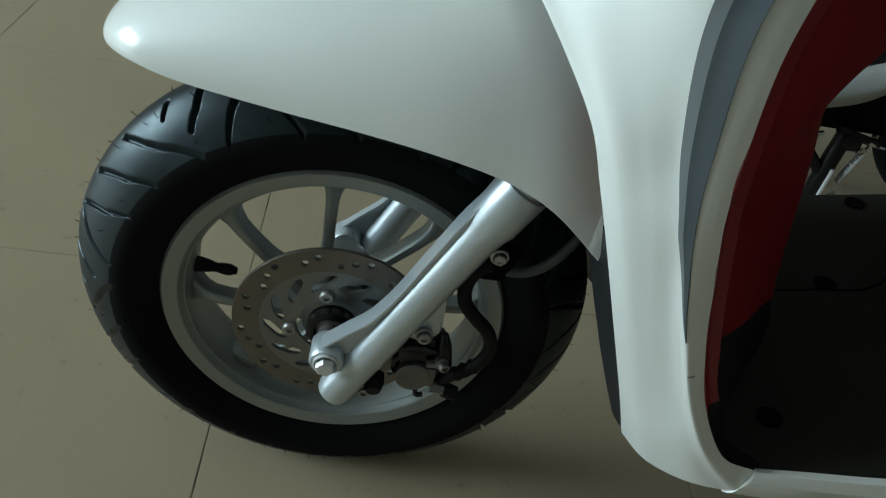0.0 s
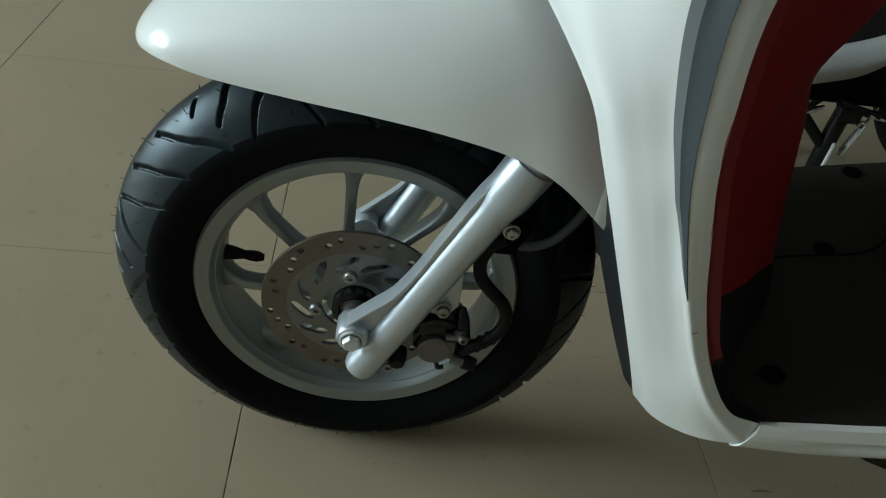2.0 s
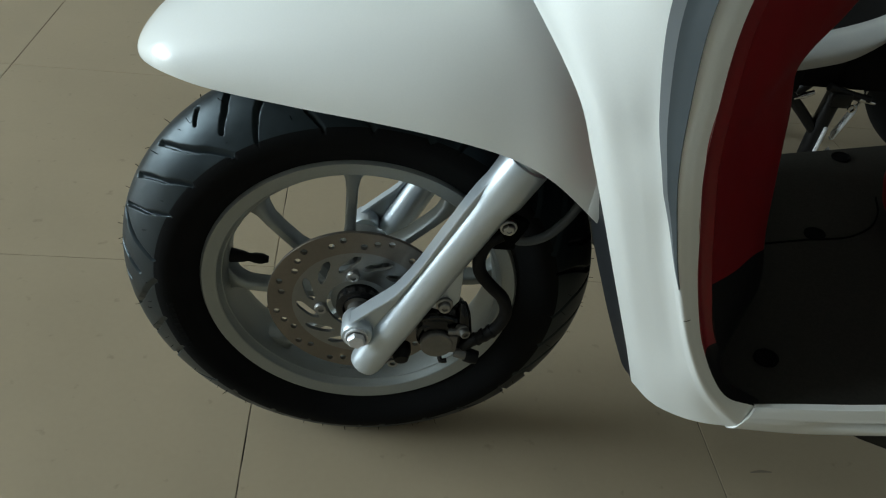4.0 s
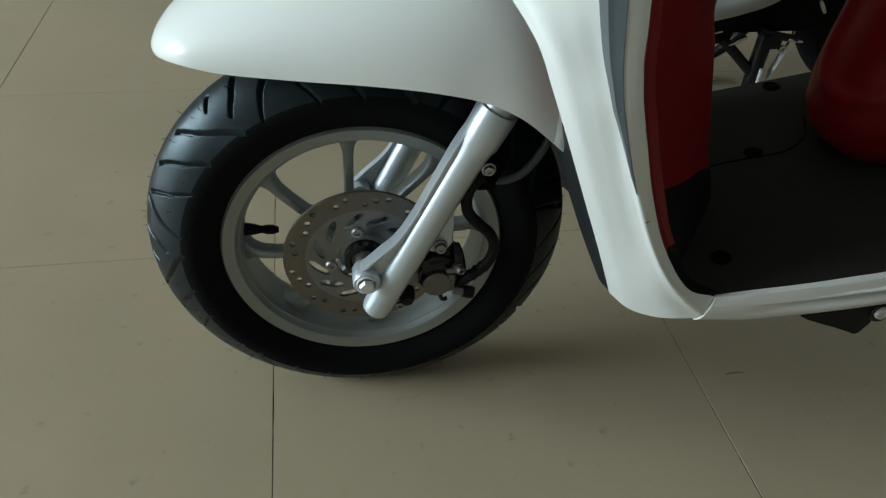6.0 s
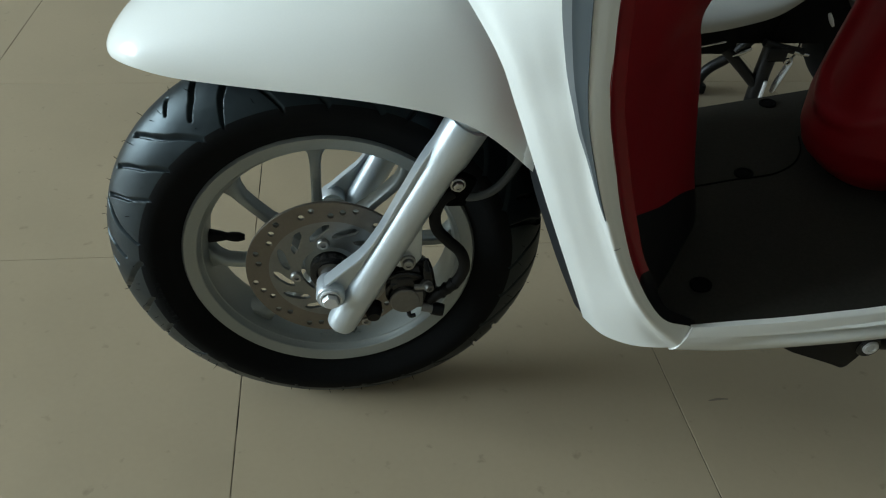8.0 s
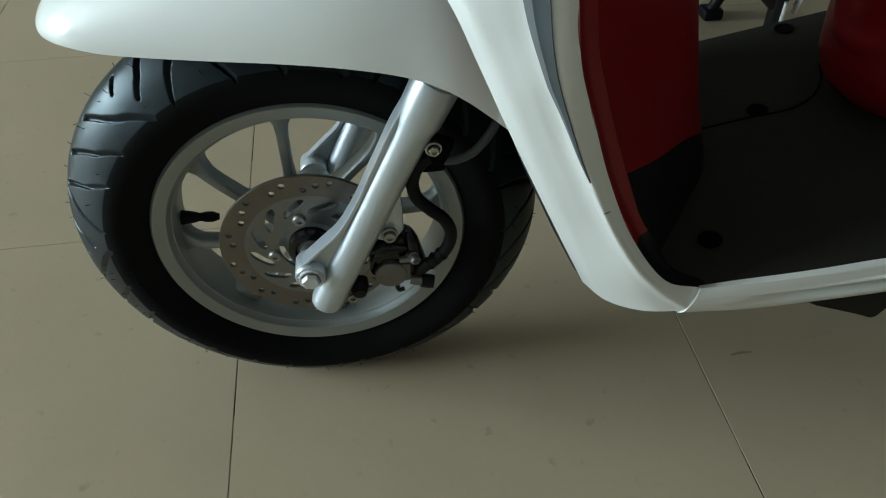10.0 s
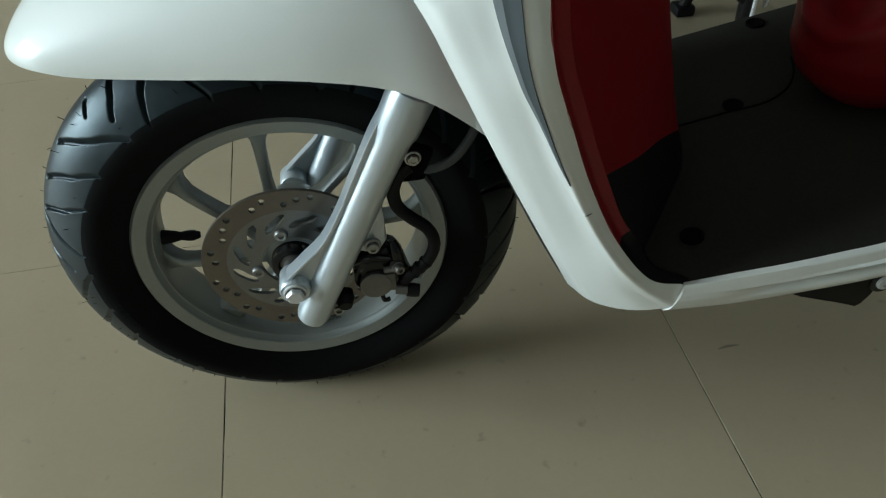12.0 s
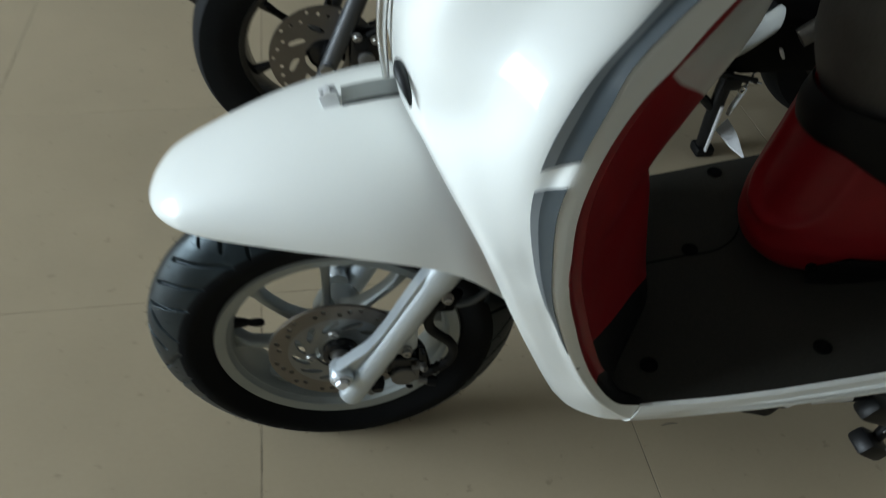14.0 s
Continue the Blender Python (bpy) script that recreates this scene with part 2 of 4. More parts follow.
bm = block((X0, Y0, ZC), (X1, Y1, ZC + 0.15))
tagged(part("ceiling", bm, M_CEIL, None), "plain off-white plastered showroom ceiling", "ceiling", kind="structure")
W0, W1 = -1.7, 2.3
bm = block((X0 - 0.2, Y0 - 0.2, -0.12), (X0, W0, ZC + 0.15))
block((X0 - 0.2, W1, -0.12), (X0, Y1 + 0.2, ZC + 0.15), bm=bm)
block((X0 - 0.2, W0, -0.12), (X0, W1, 0.8), bm=bm)
block((X0 - 0.2, W0, 3.3), (X0, W1, ZC + 0.15), bm=bm)
tagged(part("wall_west", bm, M_WALL, None), "grey painted wall with a wide shop window", "wall", kind="structure")
window = tagged(thing("window_1", (X0 - 0.06, (W0 + W1) / 2, 2.05), "", ""), "wide shop window with dark metal glazing bars", "window", kind="structure")
BARS = [W0, W0 + (W1 - W0 - 0.06) / 3, W0 + (W1 - W0 - 0.06) * 2 / 3, W1 - 0.06]
for z in (0.80, 3.24):
    part("window_frame", block((X0 - 0.08, W0, z), (X0 - 0.04, W1, z + 0.06), 0.004), M_FRAME, window)
for y in BARS:
    part("window_frame", block((X0 - 0.08, y, 0.86), (X0 - 0.04, y + 0.06, 3.24), 0.004), M_FRAME, window)
for a, b in zip(BARS, BARS[1:]):
    part("window_frame", block((X0 - 0.08, a + 0.06, 2.31), (X0 - 0.04, b, 2.37), 0.004), M_FRAME, window)
bm = block((X1, Y0 - 0.2, -0.12), (X1 + 0.2, Y1 + 0.2, ZC + 0.15))
tagged(part("wall_east", bm, M_WALL, None), "plain grey painted wall", "wall", kind="structure")
bm = block((X0, Y1, -0.12), (X1, Y1 + 0.2, ZC + 0.15))
tagged(part("wall_north", bm, M_WALL, None), "plain grey painted wall", "wall", kind="structure")
bm = block((X0, Y0 - 0.2, -0.12), (X1, Y0, ZC + 0.15))
tagged(part("wall_south", bm, M_WALL, None), "plain grey painted wall", "wall", kind="structure")

# ---------------------------------------------------------------- the scooter in front
scooter = thing("scooter", (0.5, -0.04, 0), "white and red step-through scooter standing on beige tiles", "scooter")

WC = Vector((0, -0.007, 0.2448))
STEER = Matrix.Translation(WC) @ Matrix.Rotation(radians(-1.86), 4, "Z")


def wpart(name, bm, mats, parent, label="", sharp=35):
    """A part given in the wheel's own places (y along the axle)."""
    bmesh.ops.transform(bm, matrix=STEER, verts=bm.verts)
    return part(name, bm, mats, parent, label, sharp)


AX = (0, -1, 0)
UP = (1, 0, 0)
front_wheel = new("front_wheel")
front_wheel.location = WC
bpy.context.view_layer.update()
front_wheel.parent = scooter
front_wheel.matrix_parent_inverse = scooter.matrix_world.inverted()


def tyre_radius(h):
    """Crown of the tyre across its width."""
    return 0.2508 - 18.0 * h * h


# tread grooves of one seventh of the tyre: (degrees, place across) along each, half width
GROOVES = (([(141.7, 0.0145), (137.7, 0.0285), (134.7, 0.0356), (126.0, 0.0485)], 0.0025), ([(152.0, 0.0150), (146.1, 0.037), (140.6, 0.0485)], 0.0024),
           ([(161.0, 0.0150), (157.3, 0.0362), (152.9, 0.0485)], 0.0023), ([(163.0, 0.0130), (164.1, 0.0204), (167.5, 0.034), (169.8, 0.0470)], 0.0031),
           ([(172.6, 0.0105), (174.6, 0.026), (177.2, 0.0365)], 0.0033), ([(129.6, 0.0125), (131.2, 0.0235)], 0.0025))
PERIOD = 360 / 7


def groove_rows(heights, segs):
    """Depth of the tread grooves: one row for each place across, one column for each angle."""
    deg = np.arange(segs) * 360 / segs
    out = np.zeros((len(heights), segs))
    for i, h in enumerate(heights):
        shift = PERIOD / 2 if h > 0 else 0
        for line, wide in GROOVES:
            a, p = np.array(line).T
            ah = abs(h)
            lo, hi = p[0], p[-1]
            if not lo - wide < ah < hi + wide:
                continue
            c = np.interp(ah, p, a)
            slope = np.gradient(np.interp(np.linspace(lo, hi, 20), p, a), (hi - lo) / 19) if hi > lo else [0]
            sl = float(np.interp(ah, np.linspace(lo, hi, 20), slope)) * math.pi / 180 * 0.24
            e = np.abs((deg - c - shift + PERIOD / 2) % PERIOD - PERIOD / 2) * math.pi / 180 * 0.24 / math.hypot(1, sl)
            end = max(0.0, lo - ah, ah - hi)
            u = min(1.0, (ah - lo) / (hi - lo) if ah > lo else 0)
            w = wide * (1.0 - 0.45 * u * u)
            d = np.hypot(e, end)
            out[i] = np.maximum(out[i], 0.0055 * np.clip((w - d) / 0.0019 + 0.25, 0, 1))
    return out


def tyre_mesh():
    """Tyre section turned round the axle, with slanted grooves sunk into the tread."""
    heights = np.linspace(-0.0485, 0.0485, 165)
    crown = [(tyre_radius(h), h) for h in heights]
    side = [(0.2045, 0.0497), (0.2010, 0.0505), (0.1970, 0.0508), (0.1920, 0.0504), (0.186, 0.0478), (0.180, 0.0445), (0.1785, 0.0434), (0.1740, 0.0410), (0.170, 0.0385), (0.164, 0.034)]
    prof = [(r, -h) for r, h in reversed(side)] + crown + side
    segs = 1800
    n = len(side)
    depth = np.zeros((len(prof), segs))
    depth[n:n + len(crown)] = groove_rows(heights, segs)
    a = np.arange(segs) * 2 * math.pi / segs
    r = np.array(prof)[:, :1] - depth
    y = np.repeat(np.array(prof)[:, 1:], segs, 1)
    z = r * np.sin(a)
    # the tyre stands flat on the floor
    z = np.maximum(z, 0.0004 - WC.z)
    verts = np.stack([r * np.cos(a), y, z], 2).reshape(-1, 3)
    k = np.arange(segs)
    k2 = (k + 1) % segs
    faces, index = [], []
    for i in range(len(prof) - 1):
        faces.append(np.stack([i * segs + k, i * segs + k2, (i + 1) * segs + k2, (i + 1) * segs + k], 1))
        dd = (depth[i] + depth[i][k2] + depth[i + 1] + depth[i + 1][k2]) / 4
        # crown faces between the shoulders take the tread rubber
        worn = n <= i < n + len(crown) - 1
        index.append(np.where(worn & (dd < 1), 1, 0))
    me = bpy.data.meshes.new("tyre")
    me.from_pydata(verts.tolist(), [], np.concatenate(faces).tolist())
    me.polygons.foreach_set("material_index", np.concatenate(index).astype(np.int32))
    bm = bmesh.new()
    bm.from_mesh(me)
    bpy.data.meshes.remove(me)
    return bm


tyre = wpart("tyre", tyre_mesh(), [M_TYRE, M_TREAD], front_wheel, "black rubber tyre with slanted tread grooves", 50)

# moulding hairs left on the new tyre
bm = bmesh.new()
rng = random.Random(4)
for k in range(120):
    a = 2 * math.pi * k / 120 + rng.uniform(-0.012, 0.012)
    h = rng.choice((-0.043, -0.0405, 0.0, 0.002, -0.02))
    r = tyre_radius(h)
    q = Vector((math.cos(a), 0, math.sin(a)))
    n = (q + Vector((0, h * 12, 0))).normalized()
    p0 = q * r + Vector((0, h, 0))
    L = rng.uniform(0.002, 0.0055)
    bend = Vector((rng.uniform(-1, 1), rng.uniform(-1, 1), rng.uniform(-1, 1))) * 0.002
    tube([p0, p0 + n * L * 0.5 + bend * 0.4, p0 + n * L + bend], 0.00035, 4, 4, bm)
tagged(wpart("moulding_hairs", bm, M_TYRE, tyre), kind="stuff")
# raised size mark on the sidewall
bm = bmesh.new()
for k in range(9):
    a = radians(186 + 2.2 * k)
    q = Vector((math.cos(a), 0, math.sin(a)))
    tg = Vector((-math.sin(a), 0, math.cos(a)))
    m = Matrix((( tg.x, 0, q.x, 0.196 * q.x), (0, 1, 0, -0.0507), (tg.z, 0, q.z, 0.196 * q.z), (0, 0, 0, 1)))
    block((-0.0024, -0.0006, -0.0035), (0.0024, 0.0006, 0.0035), 0.0003, m, bm, 1)
wpart("sidewall_mark", bm, M_TYRE, tyre)


def rim_mesh():
    bm = bmesh.new()
    half = [(0.1650, 0.0375), (0.1665, 0.0350), (0.1645, 0.0320), (0.160, 0.0300), (0.152, 0.0290)]
    inner = [(0.1635, 0.0392), (0.160, 0.0390), (0.1526, 0.0369), (0.1508, 0.0368), (0.1496, 0.0358), (0.1490, 0.0338), (0.1466, 0.0294), (0.1458, 0.0286), (0.1450, 0.0284), (0.1444, 0.0272), (0.1424, 0.0225), (0.1415, 0.015), (0.1412, 0.0)]
    prof = half[::-1] + inner
    prof = prof + [(r, -h) for r, h in reversed(prof[:-1])]
    return lathe(prof, (0, 0, 0), AX, 96, bm, closed=True, start=UP)


rim = wpart("rim", rim_mesh(), M_ALLOY, front_wheel, "silver cast alloy rim", 30)
# raised casting mark at the bottom of the barrel
bm = bmesh.new()
for k in range(11):
    a = radians(263 + 2.0 * k)
    q, tg = Vector((math.cos(a), 0, math.sin(a))), Vector((-math.sin(a), 0, math.cos(a)))
    m = Matrix(((tg.x, 0, q.x, 0.1415 * q.x), (0, 1, 0, -0.0150), (tg.z, 0, q.z, 0.1415 * q.z), (0, 0, 0, 1)))
    block((-0.0016 + 0.0006 * (k % 3), -0.0018, -0.0012), (0.0016, 0.0020 - 0.0012 * (k % 2), 0.0008), 0.0003, m, bm, 1)
wpart("casting_mark", bm, M_ALLOY, rim)


def spoke_mesh(angle):
    """A tapered cast spoke, set slightly beside the centre, webbed at its ends."""
    bm = bmesh.new()
    secs = []
    for r, w, y0, y1 in ((0.028, 0.0115, -0.028, 0.014), (0.05, 0.0070, -0.027, 0.003), (0.08, 0.0056, -0.026, -0.004), (0.105, 0.0058, -0.025, -0.004),
                         (0.120, 0.0061, -0.0235, -0.002), (0.130, 0.0080, -0.0195, 0.004), (0.1370, 0.0130, -0.0160, 0.010), (0.1425, 0.0210, -0.0140, 0.016)):
        ring = []
        for k in range(16):
            a = 2 * math.pi * k / 16
            c, s = math.cos(a), math.sin(a)
            x = 0.0148 + w * math.copysign(abs(c) ** 0.6, c)
            y = (y0 + y1) / 2 + (y1 - y0) / 2 * math.copysign(abs(s) ** 0.6, s)
            ring.append(bm.verts.new((r * math.cos(angle) - x * math.sin(angle), y, r * math.sin(angle) + x * math.cos(angle))))
        secs.append(ring)
    for a, b in zip(secs, secs[1:]):
        for k in range(16):
            bm.faces.new((a[k], a[(k + 1) % 16], b[(k + 1) % 16], b[k]))
    return bm


for k in range(8):
    wpart("spoke", spoke_mesh(radians(-0.2 + 45 * k)), M_ALLOY, front_wheel)
wpart("hub", lathe([(0, 0.052), (0.016, 0.052), (0.020, 0.050), (0.030, 0.046), (0.034, 0.030), (0.036, -0.03), (0.03, -0.045), (0.018, -0.05), (0, -0.05)], (0, 0, 0), AX, 40), M_ALLOY, front_wheel)


def cut(bm, cutter):
    """Subtracts one mesh from another."""
    a = new("cut_a", bpy.data.meshes.new("cut_a"))
    b = new("cut_b", bpy.data.meshes.new("cut_b"))
    bmesh.ops.recalc_face_normals(bm, faces=bm.faces)
    bmesh.ops.recalc_face_normals(cutter, faces=cutter.faces)
    bm.to_mesh(a.data)
    cutter.to_mesh(b.data)
    bm.free(), cutter.free()
    mod = a.modifiers.new("b", "BOOLEAN")
    mod.operation, mod.object, mod.solver = "DIFFERENCE", b, "EXACT"
    me = bpy.data.meshes.new_from_object(a.evaluated_get(bpy.context.evaluated_depsgraph_get()))
    out = bmesh.new()
    out.from_mesh(me)
    for o in (a, b):
        d = o.data
        bpy.data.objects.remove(o)
        bpy.data.meshes.remove(d)
    bpy.data.meshes.remove(me)
    return out


def slot(bm, points, radius, y0, y1, segs=6):
    """A rounded slot along points (x, z), as a prism through the disc."""
    p = spline([(x, 0, z) for x, z in points], 9)
    t = np.gradient(p, axis=0)
    t /= np.linalg.norm(t, axis=1, keepdims=True)
    nrm = np.stack([-t[:, 2], t[:, 1], t[:, 0]], 1)
    w = radius * np.sqrt(np.clip(1 - np.linspace(-1, 1, 9) ** 4, 0.02, 1))
    loop = [q + n * a for q, n, a in zip(p, nrm, w)] + [q - n * a for q, n, a in list(zip(p, nrm, w))[::-1]]
    lo = [bm.verts.new((q[0], y0, q[2])) for q in loop]
    hi = [bm.verts.new((q[0], y1, q[2])) for q in loop]
    bm.faces.new(lo)
    bm.faces.new(hi[::-1])
    for k in range(len(loop)):
        k2 = (k + 1) % len(loop)
        bm.faces.new((lo[k], hi[k], hi[k2], lo[k2]))


DY = 0.052


def disc_mesh():
    bm = lathe([(0.034, DY - 0.002), (0.034, DY + 0.002), (0.0695, DY + 0.002), (0.0945, DY + 0.002), (0.0950, DY + 0.001), (0.0950, DY - 0.001), (0.0945, DY - 0.002)], (0, 0, 0), AX, 120, closed=True)
    c = bmesh.new()
    for k in range(6):
        for da, r in ((0, 0.0872), (9, 0.0828), (18, 0.0775), (32, 0.0858), (41, 0.0808)):
            a = radians(11 + 60 * k + da)
            lathe([(0, DY - 0.01), (0.0036, DY - 0.01), (0.0036, DY + 0.01), (0, DY + 0.01)], (r * math.cos(a), 0, r * math.sin(a)), AX, 12, c)
    for k in range(12):
        a = radians(0.5 + 30 * k)
        pts = [(r * math.cos(a + da), r * math.sin(a + da)) for r, da in ((0.0645, 0.0), (0.0590, 0.12), (0.0525, 0.30), (0.0470, 0.48))]
        slot(c, pts, 0.0044, -DY - 0.01, -DY + 0.01)
    bm = cut(bm, c)
    for f in bm.faces:
        q = f.calc_center_median()
        f.material_index = 1 if math.hypot(q.x, q.z) < 0.0690 else 0
    return bm


brake_disc = wpart("brake_disc", disc_mesh(), [M_DISC, M_CARRIER], front_wheel, "drilled and slotted steel brake disc", 30)
for k in range(4):
    a = radians(101 + 90 * k)
    wpart("disc_bolt", lathe([(0, 0), (0.0072, 0), (0.0072, 0.0018), (0.0058, 0.004), (0.003, 0.0042), (0.0026, 0.002), (0, 0.002)], (0.040 * math.cos(a), -DY - 0.002, 0.040 * math.sin(a)), AX, 18), M_BOLT, front_wheel)
wpart("hub_cap", lathe([(0.024, DY - 0.004), (0.024, DY + 0.008), (0.021, DY + 0.010), (0.017, DY + 0.010), (0.016, DY + 0.004), (0, DY + 0.004)], (0, 0, 0), AX, 32), M_BLACKM, front_wheel)
wpart("axle_spacer", lathe([(0, 0.04), (0.0150, 0.04), (0.0150, DY + 0.007), (0.0120, DY + 0.009), (0.0120, 0.078), (0, 0.078)], (0, 0, 0), AX, 24), M_GREYCAST, front_wheel)
va = radians(176)
vd = np.array([math.cos(va), 0, math.sin(va)])
wpart("valve_stem", tube([vd * 0.142, vd * 0.130, vd * 0.121, vd * 0.112, vd * 0.105, vd * 0.101], [0.0085, 0.0075, 0.0065, 0.0045, 0.0060, 0.0060, 0.0035], 14, 24), M_BLACK, front_wheel, "black rubber valve stem with cap")

# ---- front fork
# leg: lower end, top end
def fork_leg(side):
    y = -0.088 * side
    lo, hi = Vector((0.001, y, 0.1760 - 0.2448)), Vector((0.1555, y, 0.500 - 0.2448))
    d = (hi - lo).normalized()
    return lo, hi, d


def fork_mesh(side):
    lo, hi, d = fork_leg(side)
    L = (hi - lo).length
    prof = [(0, 0.0180), (0.0128, 0.0183), (0.0158, 0.0200), (0.0171, 0.0245), (0.0174, 0.0320), (0.0176, 0.20), (0.0179, 0.254), (0.0193, 0.264), (0.0214, 0.272), (0.0223, 0.309), (0.0218, 0.312), (0.0182, 0.3125), (0.0182, 0.319), (0.0150, 0.321), (0.0150, L)]
    bm = lathe(prof + [(0, L)], lo, d, 36)
    return bm


for side in (1, -1):
    lo, hi, d = fork_leg(side)
    leg = wpart("fork_leg", fork_mesh(side), M_FORK, scooter, "silver painted telescopic fork leg")
    fwd = d.cross(Vector((0, 1, 0))).normalized()
    if fwd.x > 0:
        fwd = -fwd
    # flat web that runs from the axle lug up the front of the leg
    a0 = Vector((0, -0.092 * side, 0.0))
    q0, q1, q2 = a0 + fwd * 0.0135 + d * 0.002, lo + d * 0.132 + fwd * 0.0197, lo + d * 0.279 + fwd * 0.0192
    pts = [q0, q0.lerp(q1, 0.5), q0.lerp(q1, 0.9), q1.lerp(q2, 0.1), q1.lerp(q2, 0.55), q1.lerp(q2, 0.92), lo + d * 0.292 + fwd * 0.0165]
    bm = bmesh.new()
    p = spline(pts, 14)
    inner = [np.array(lo + d * float((Vector(q) - lo).dot(d))) for q in p]
    ring = []
    for k, (q, r) in enumerate(zip(p, inner)):
        # sunk near the axle, flush with the flange further up
        yo, yi = (-0.0905 - 0.0060 * min(1.0, k / 7) if side > 0 else 0.0960), (-0.080 if side > 0 else 0.0915)
        ring.append([bm.verts.new((q[0], yo, q[2])), bm.verts.new((q[0], yi, q[2])), bm.verts.new((r[0], yi, r[2])), bm.verts.new((r[0], yo, r[2]))])
    for a, b in zip(ring, ring[1:]):
        for k in range(4):
            bm.faces.new((a[k], a[(k + 1) % 4], b[(k + 1) % 4], b[k]))
    bm.faces.new(ring[0])
    bm.faces.new(ring[-1][::-1])
    wpart("fork_web", bm, M_FORK, leg)
    # flat flange along the outer edge of the web, with a groove between it and the leg
    p = spline(pts, 26)
    tang = np.gradient(p, axis=0)
    tang /= np.linalg.norm(tang, axis=1, keepdims=True)
    bm = bmesh.new()
    ring = []
    for q, t in zip(p, tang):
        nrm = np.array((-t[2], 0, t[0]))
        sec = []
        for w, y in ((-0.0018, -0.0966), (-0.0010, -0.0972), (0.0010, -0.0972), (0.0018, -0.0966), (0.0018, -0.079), (-0.0018, -0.079)):
            sec.append(bm.verts.new((q[0] + nrm[0] * w, y if side > 0 else 0.0855 + (y + 0.0975) * 0.6, q[2] + nrm[2] * w)))
        ring.append(sec)
    for a, b in zip(ring, ring[1:]):
        for k in range(6):
            bm.faces.new((a[k], a[(k + 1) % 6], b[(k + 1) % 6], b[k]))
    bm.faces.new(ring[0])
    bm.faces.new(ring[-1][::-1])
    wpart("web_flange", bm, M_FORK, leg)
    lug = lathe([(0, -0.014), (0.0150, -0.014), (0.0160, -0.012), (0.0160, 0.011), (0.0145, 0.014), (0, 0.014)], (0.0, -0.087 * side, 0.0), (0, -side, 0), 30)
    wpart("axle_lug", lug, M_FORK, leg)
    nut = lathe([(0, 0), (0.0118, 0), (0.0118, 0.0025), (0.0105, 0.003)], (0, -0.101 * side, 0), (0, -side, 0), 24)
    lathe([(0.0092, 0.003), (0.0092, 0.0068), (0.0080, 0.0085), (0, 0.0085)], (0, -0.101 * side, 0), (0, -side, 0), 6, nut)
    wpart("axle_nut", nut, M_SATIN, leg, "bright steel axle nut")

# ---- front fender
def spl(points, n):
    """Catmull-Rom curve through the points, even in their count."""
    p = np.array(points, float)
    t = np.linspace(0, len(p) - 1, n)
    tang = np.gradient(p, axis=0)
    out = []
    for s in t:
        i = min(int(s), len(p) - 2)
        u = s - i
        out.append((2*u**3 - 3*u**2 + 1) * p[i] + (u**3 - 2*u**2 + u) * tang[i] + (-2*u**3 + 3*u**2) * p[i + 1] + (u**3 - u**2) * tang[i + 1])
    return np.array(out)


def patch(curves, nu=60, nv=16, thick=0.003, even=False):
    """A shell through curves that have the same number of points; even: by true distance across them."""
    rows = np.array([spl(c, nu) for c in curves])
    grid = np.zeros((nv, nu, 3))
    for j in range(nu):
        grid[:, j] = (spline if even else spl)(rows[:, j], nv) if len(curves) > 2 else [rows[0, j] + (rows[1, j] - rows[0, j]) * k / (nv - 1) for k in range(nv)]
    return shell(grid, thick)


def strip(a, b, nu=60, nv=6, thick=0.0008, lift=(0, 0, 0)):
    return patch([[tuple(np.array(p) + lift) for p in a], [tuple(np.array(p) + lift) for p in b]], nu, nv, thick)


LOWEDGE = [(-0.2025, 0.000, 0.492), (-0.199, -0.022, 0.493), (-0.188, -0.046, 0.497), (-0.165, -0.070, 0.500), (-0.128, -0.087, 0.4985), (-0.056, -0.112, 0.501), (0.0, -0.130, 0.5035), (0.055, -0.144, 0.502), (0.103, -0.152, 0.494), (0.140, -0.158, 0.478), (0.182, -0.159, 0.443)]
RIDGE = [(-0.2030, 0, 0.494), (-0.2015, 0, 0.500), (-0.195, 0, 0.511), (-0.180, 0, 0.527), (-0.152, 0, 0.546), (-0.090, 0, 0.576), (-0.030, 0, 0.597), (0.03, 0, 0.611), (0.09, 0, 0.619), (0.14, 0, 0.620), (0.19, 0, 0.616)]
nu, nv = 72, 56
low, top = spl(LOWEDGE, nu), spl(RIDGE, nu)
grid = np.zeros((nv, nu, 3))
for j in range(nu):
    for i in range(nv):
        s = math.pi * i / (nv - 1)
        c, q = math.cos(s), math.sin(s)
        k = abs(q) ** 0.95
        yy = low[j, 1] * math.copysign(abs(c) ** 0.88, c)
        x = low[j, 0] + (top[j, 0] - low[j, 0]) * k
        grid[i, j] = (x, yy - 0.004, low[j, 2] + (top[j, 2] - low[j, 2]) * k)
fender = part("front_fender", shell(grid, 0.003), M_WHITE, scooter, "glossy pearl white front fender", 60)
# raised lip along its rear edge
du, dv = np.gradient(grid, axis=1), np.gradient(grid, axis=0)
nr = np.cross(du, dv)
nr /= np.maximum(np.linalg.norm(nr, axis=2, keepdims=True), 1e-9)
lip = (grid + nr * 0.0011)[:, -3:]
lip[:, 0] = grid[:, -3] * 0.65 + grid[:, -2] * 0.35 + nr[:, -3] * 0.0002
part("fender_lip", shell(lip, 0.0016), M_WHITE, fender, "", 60)

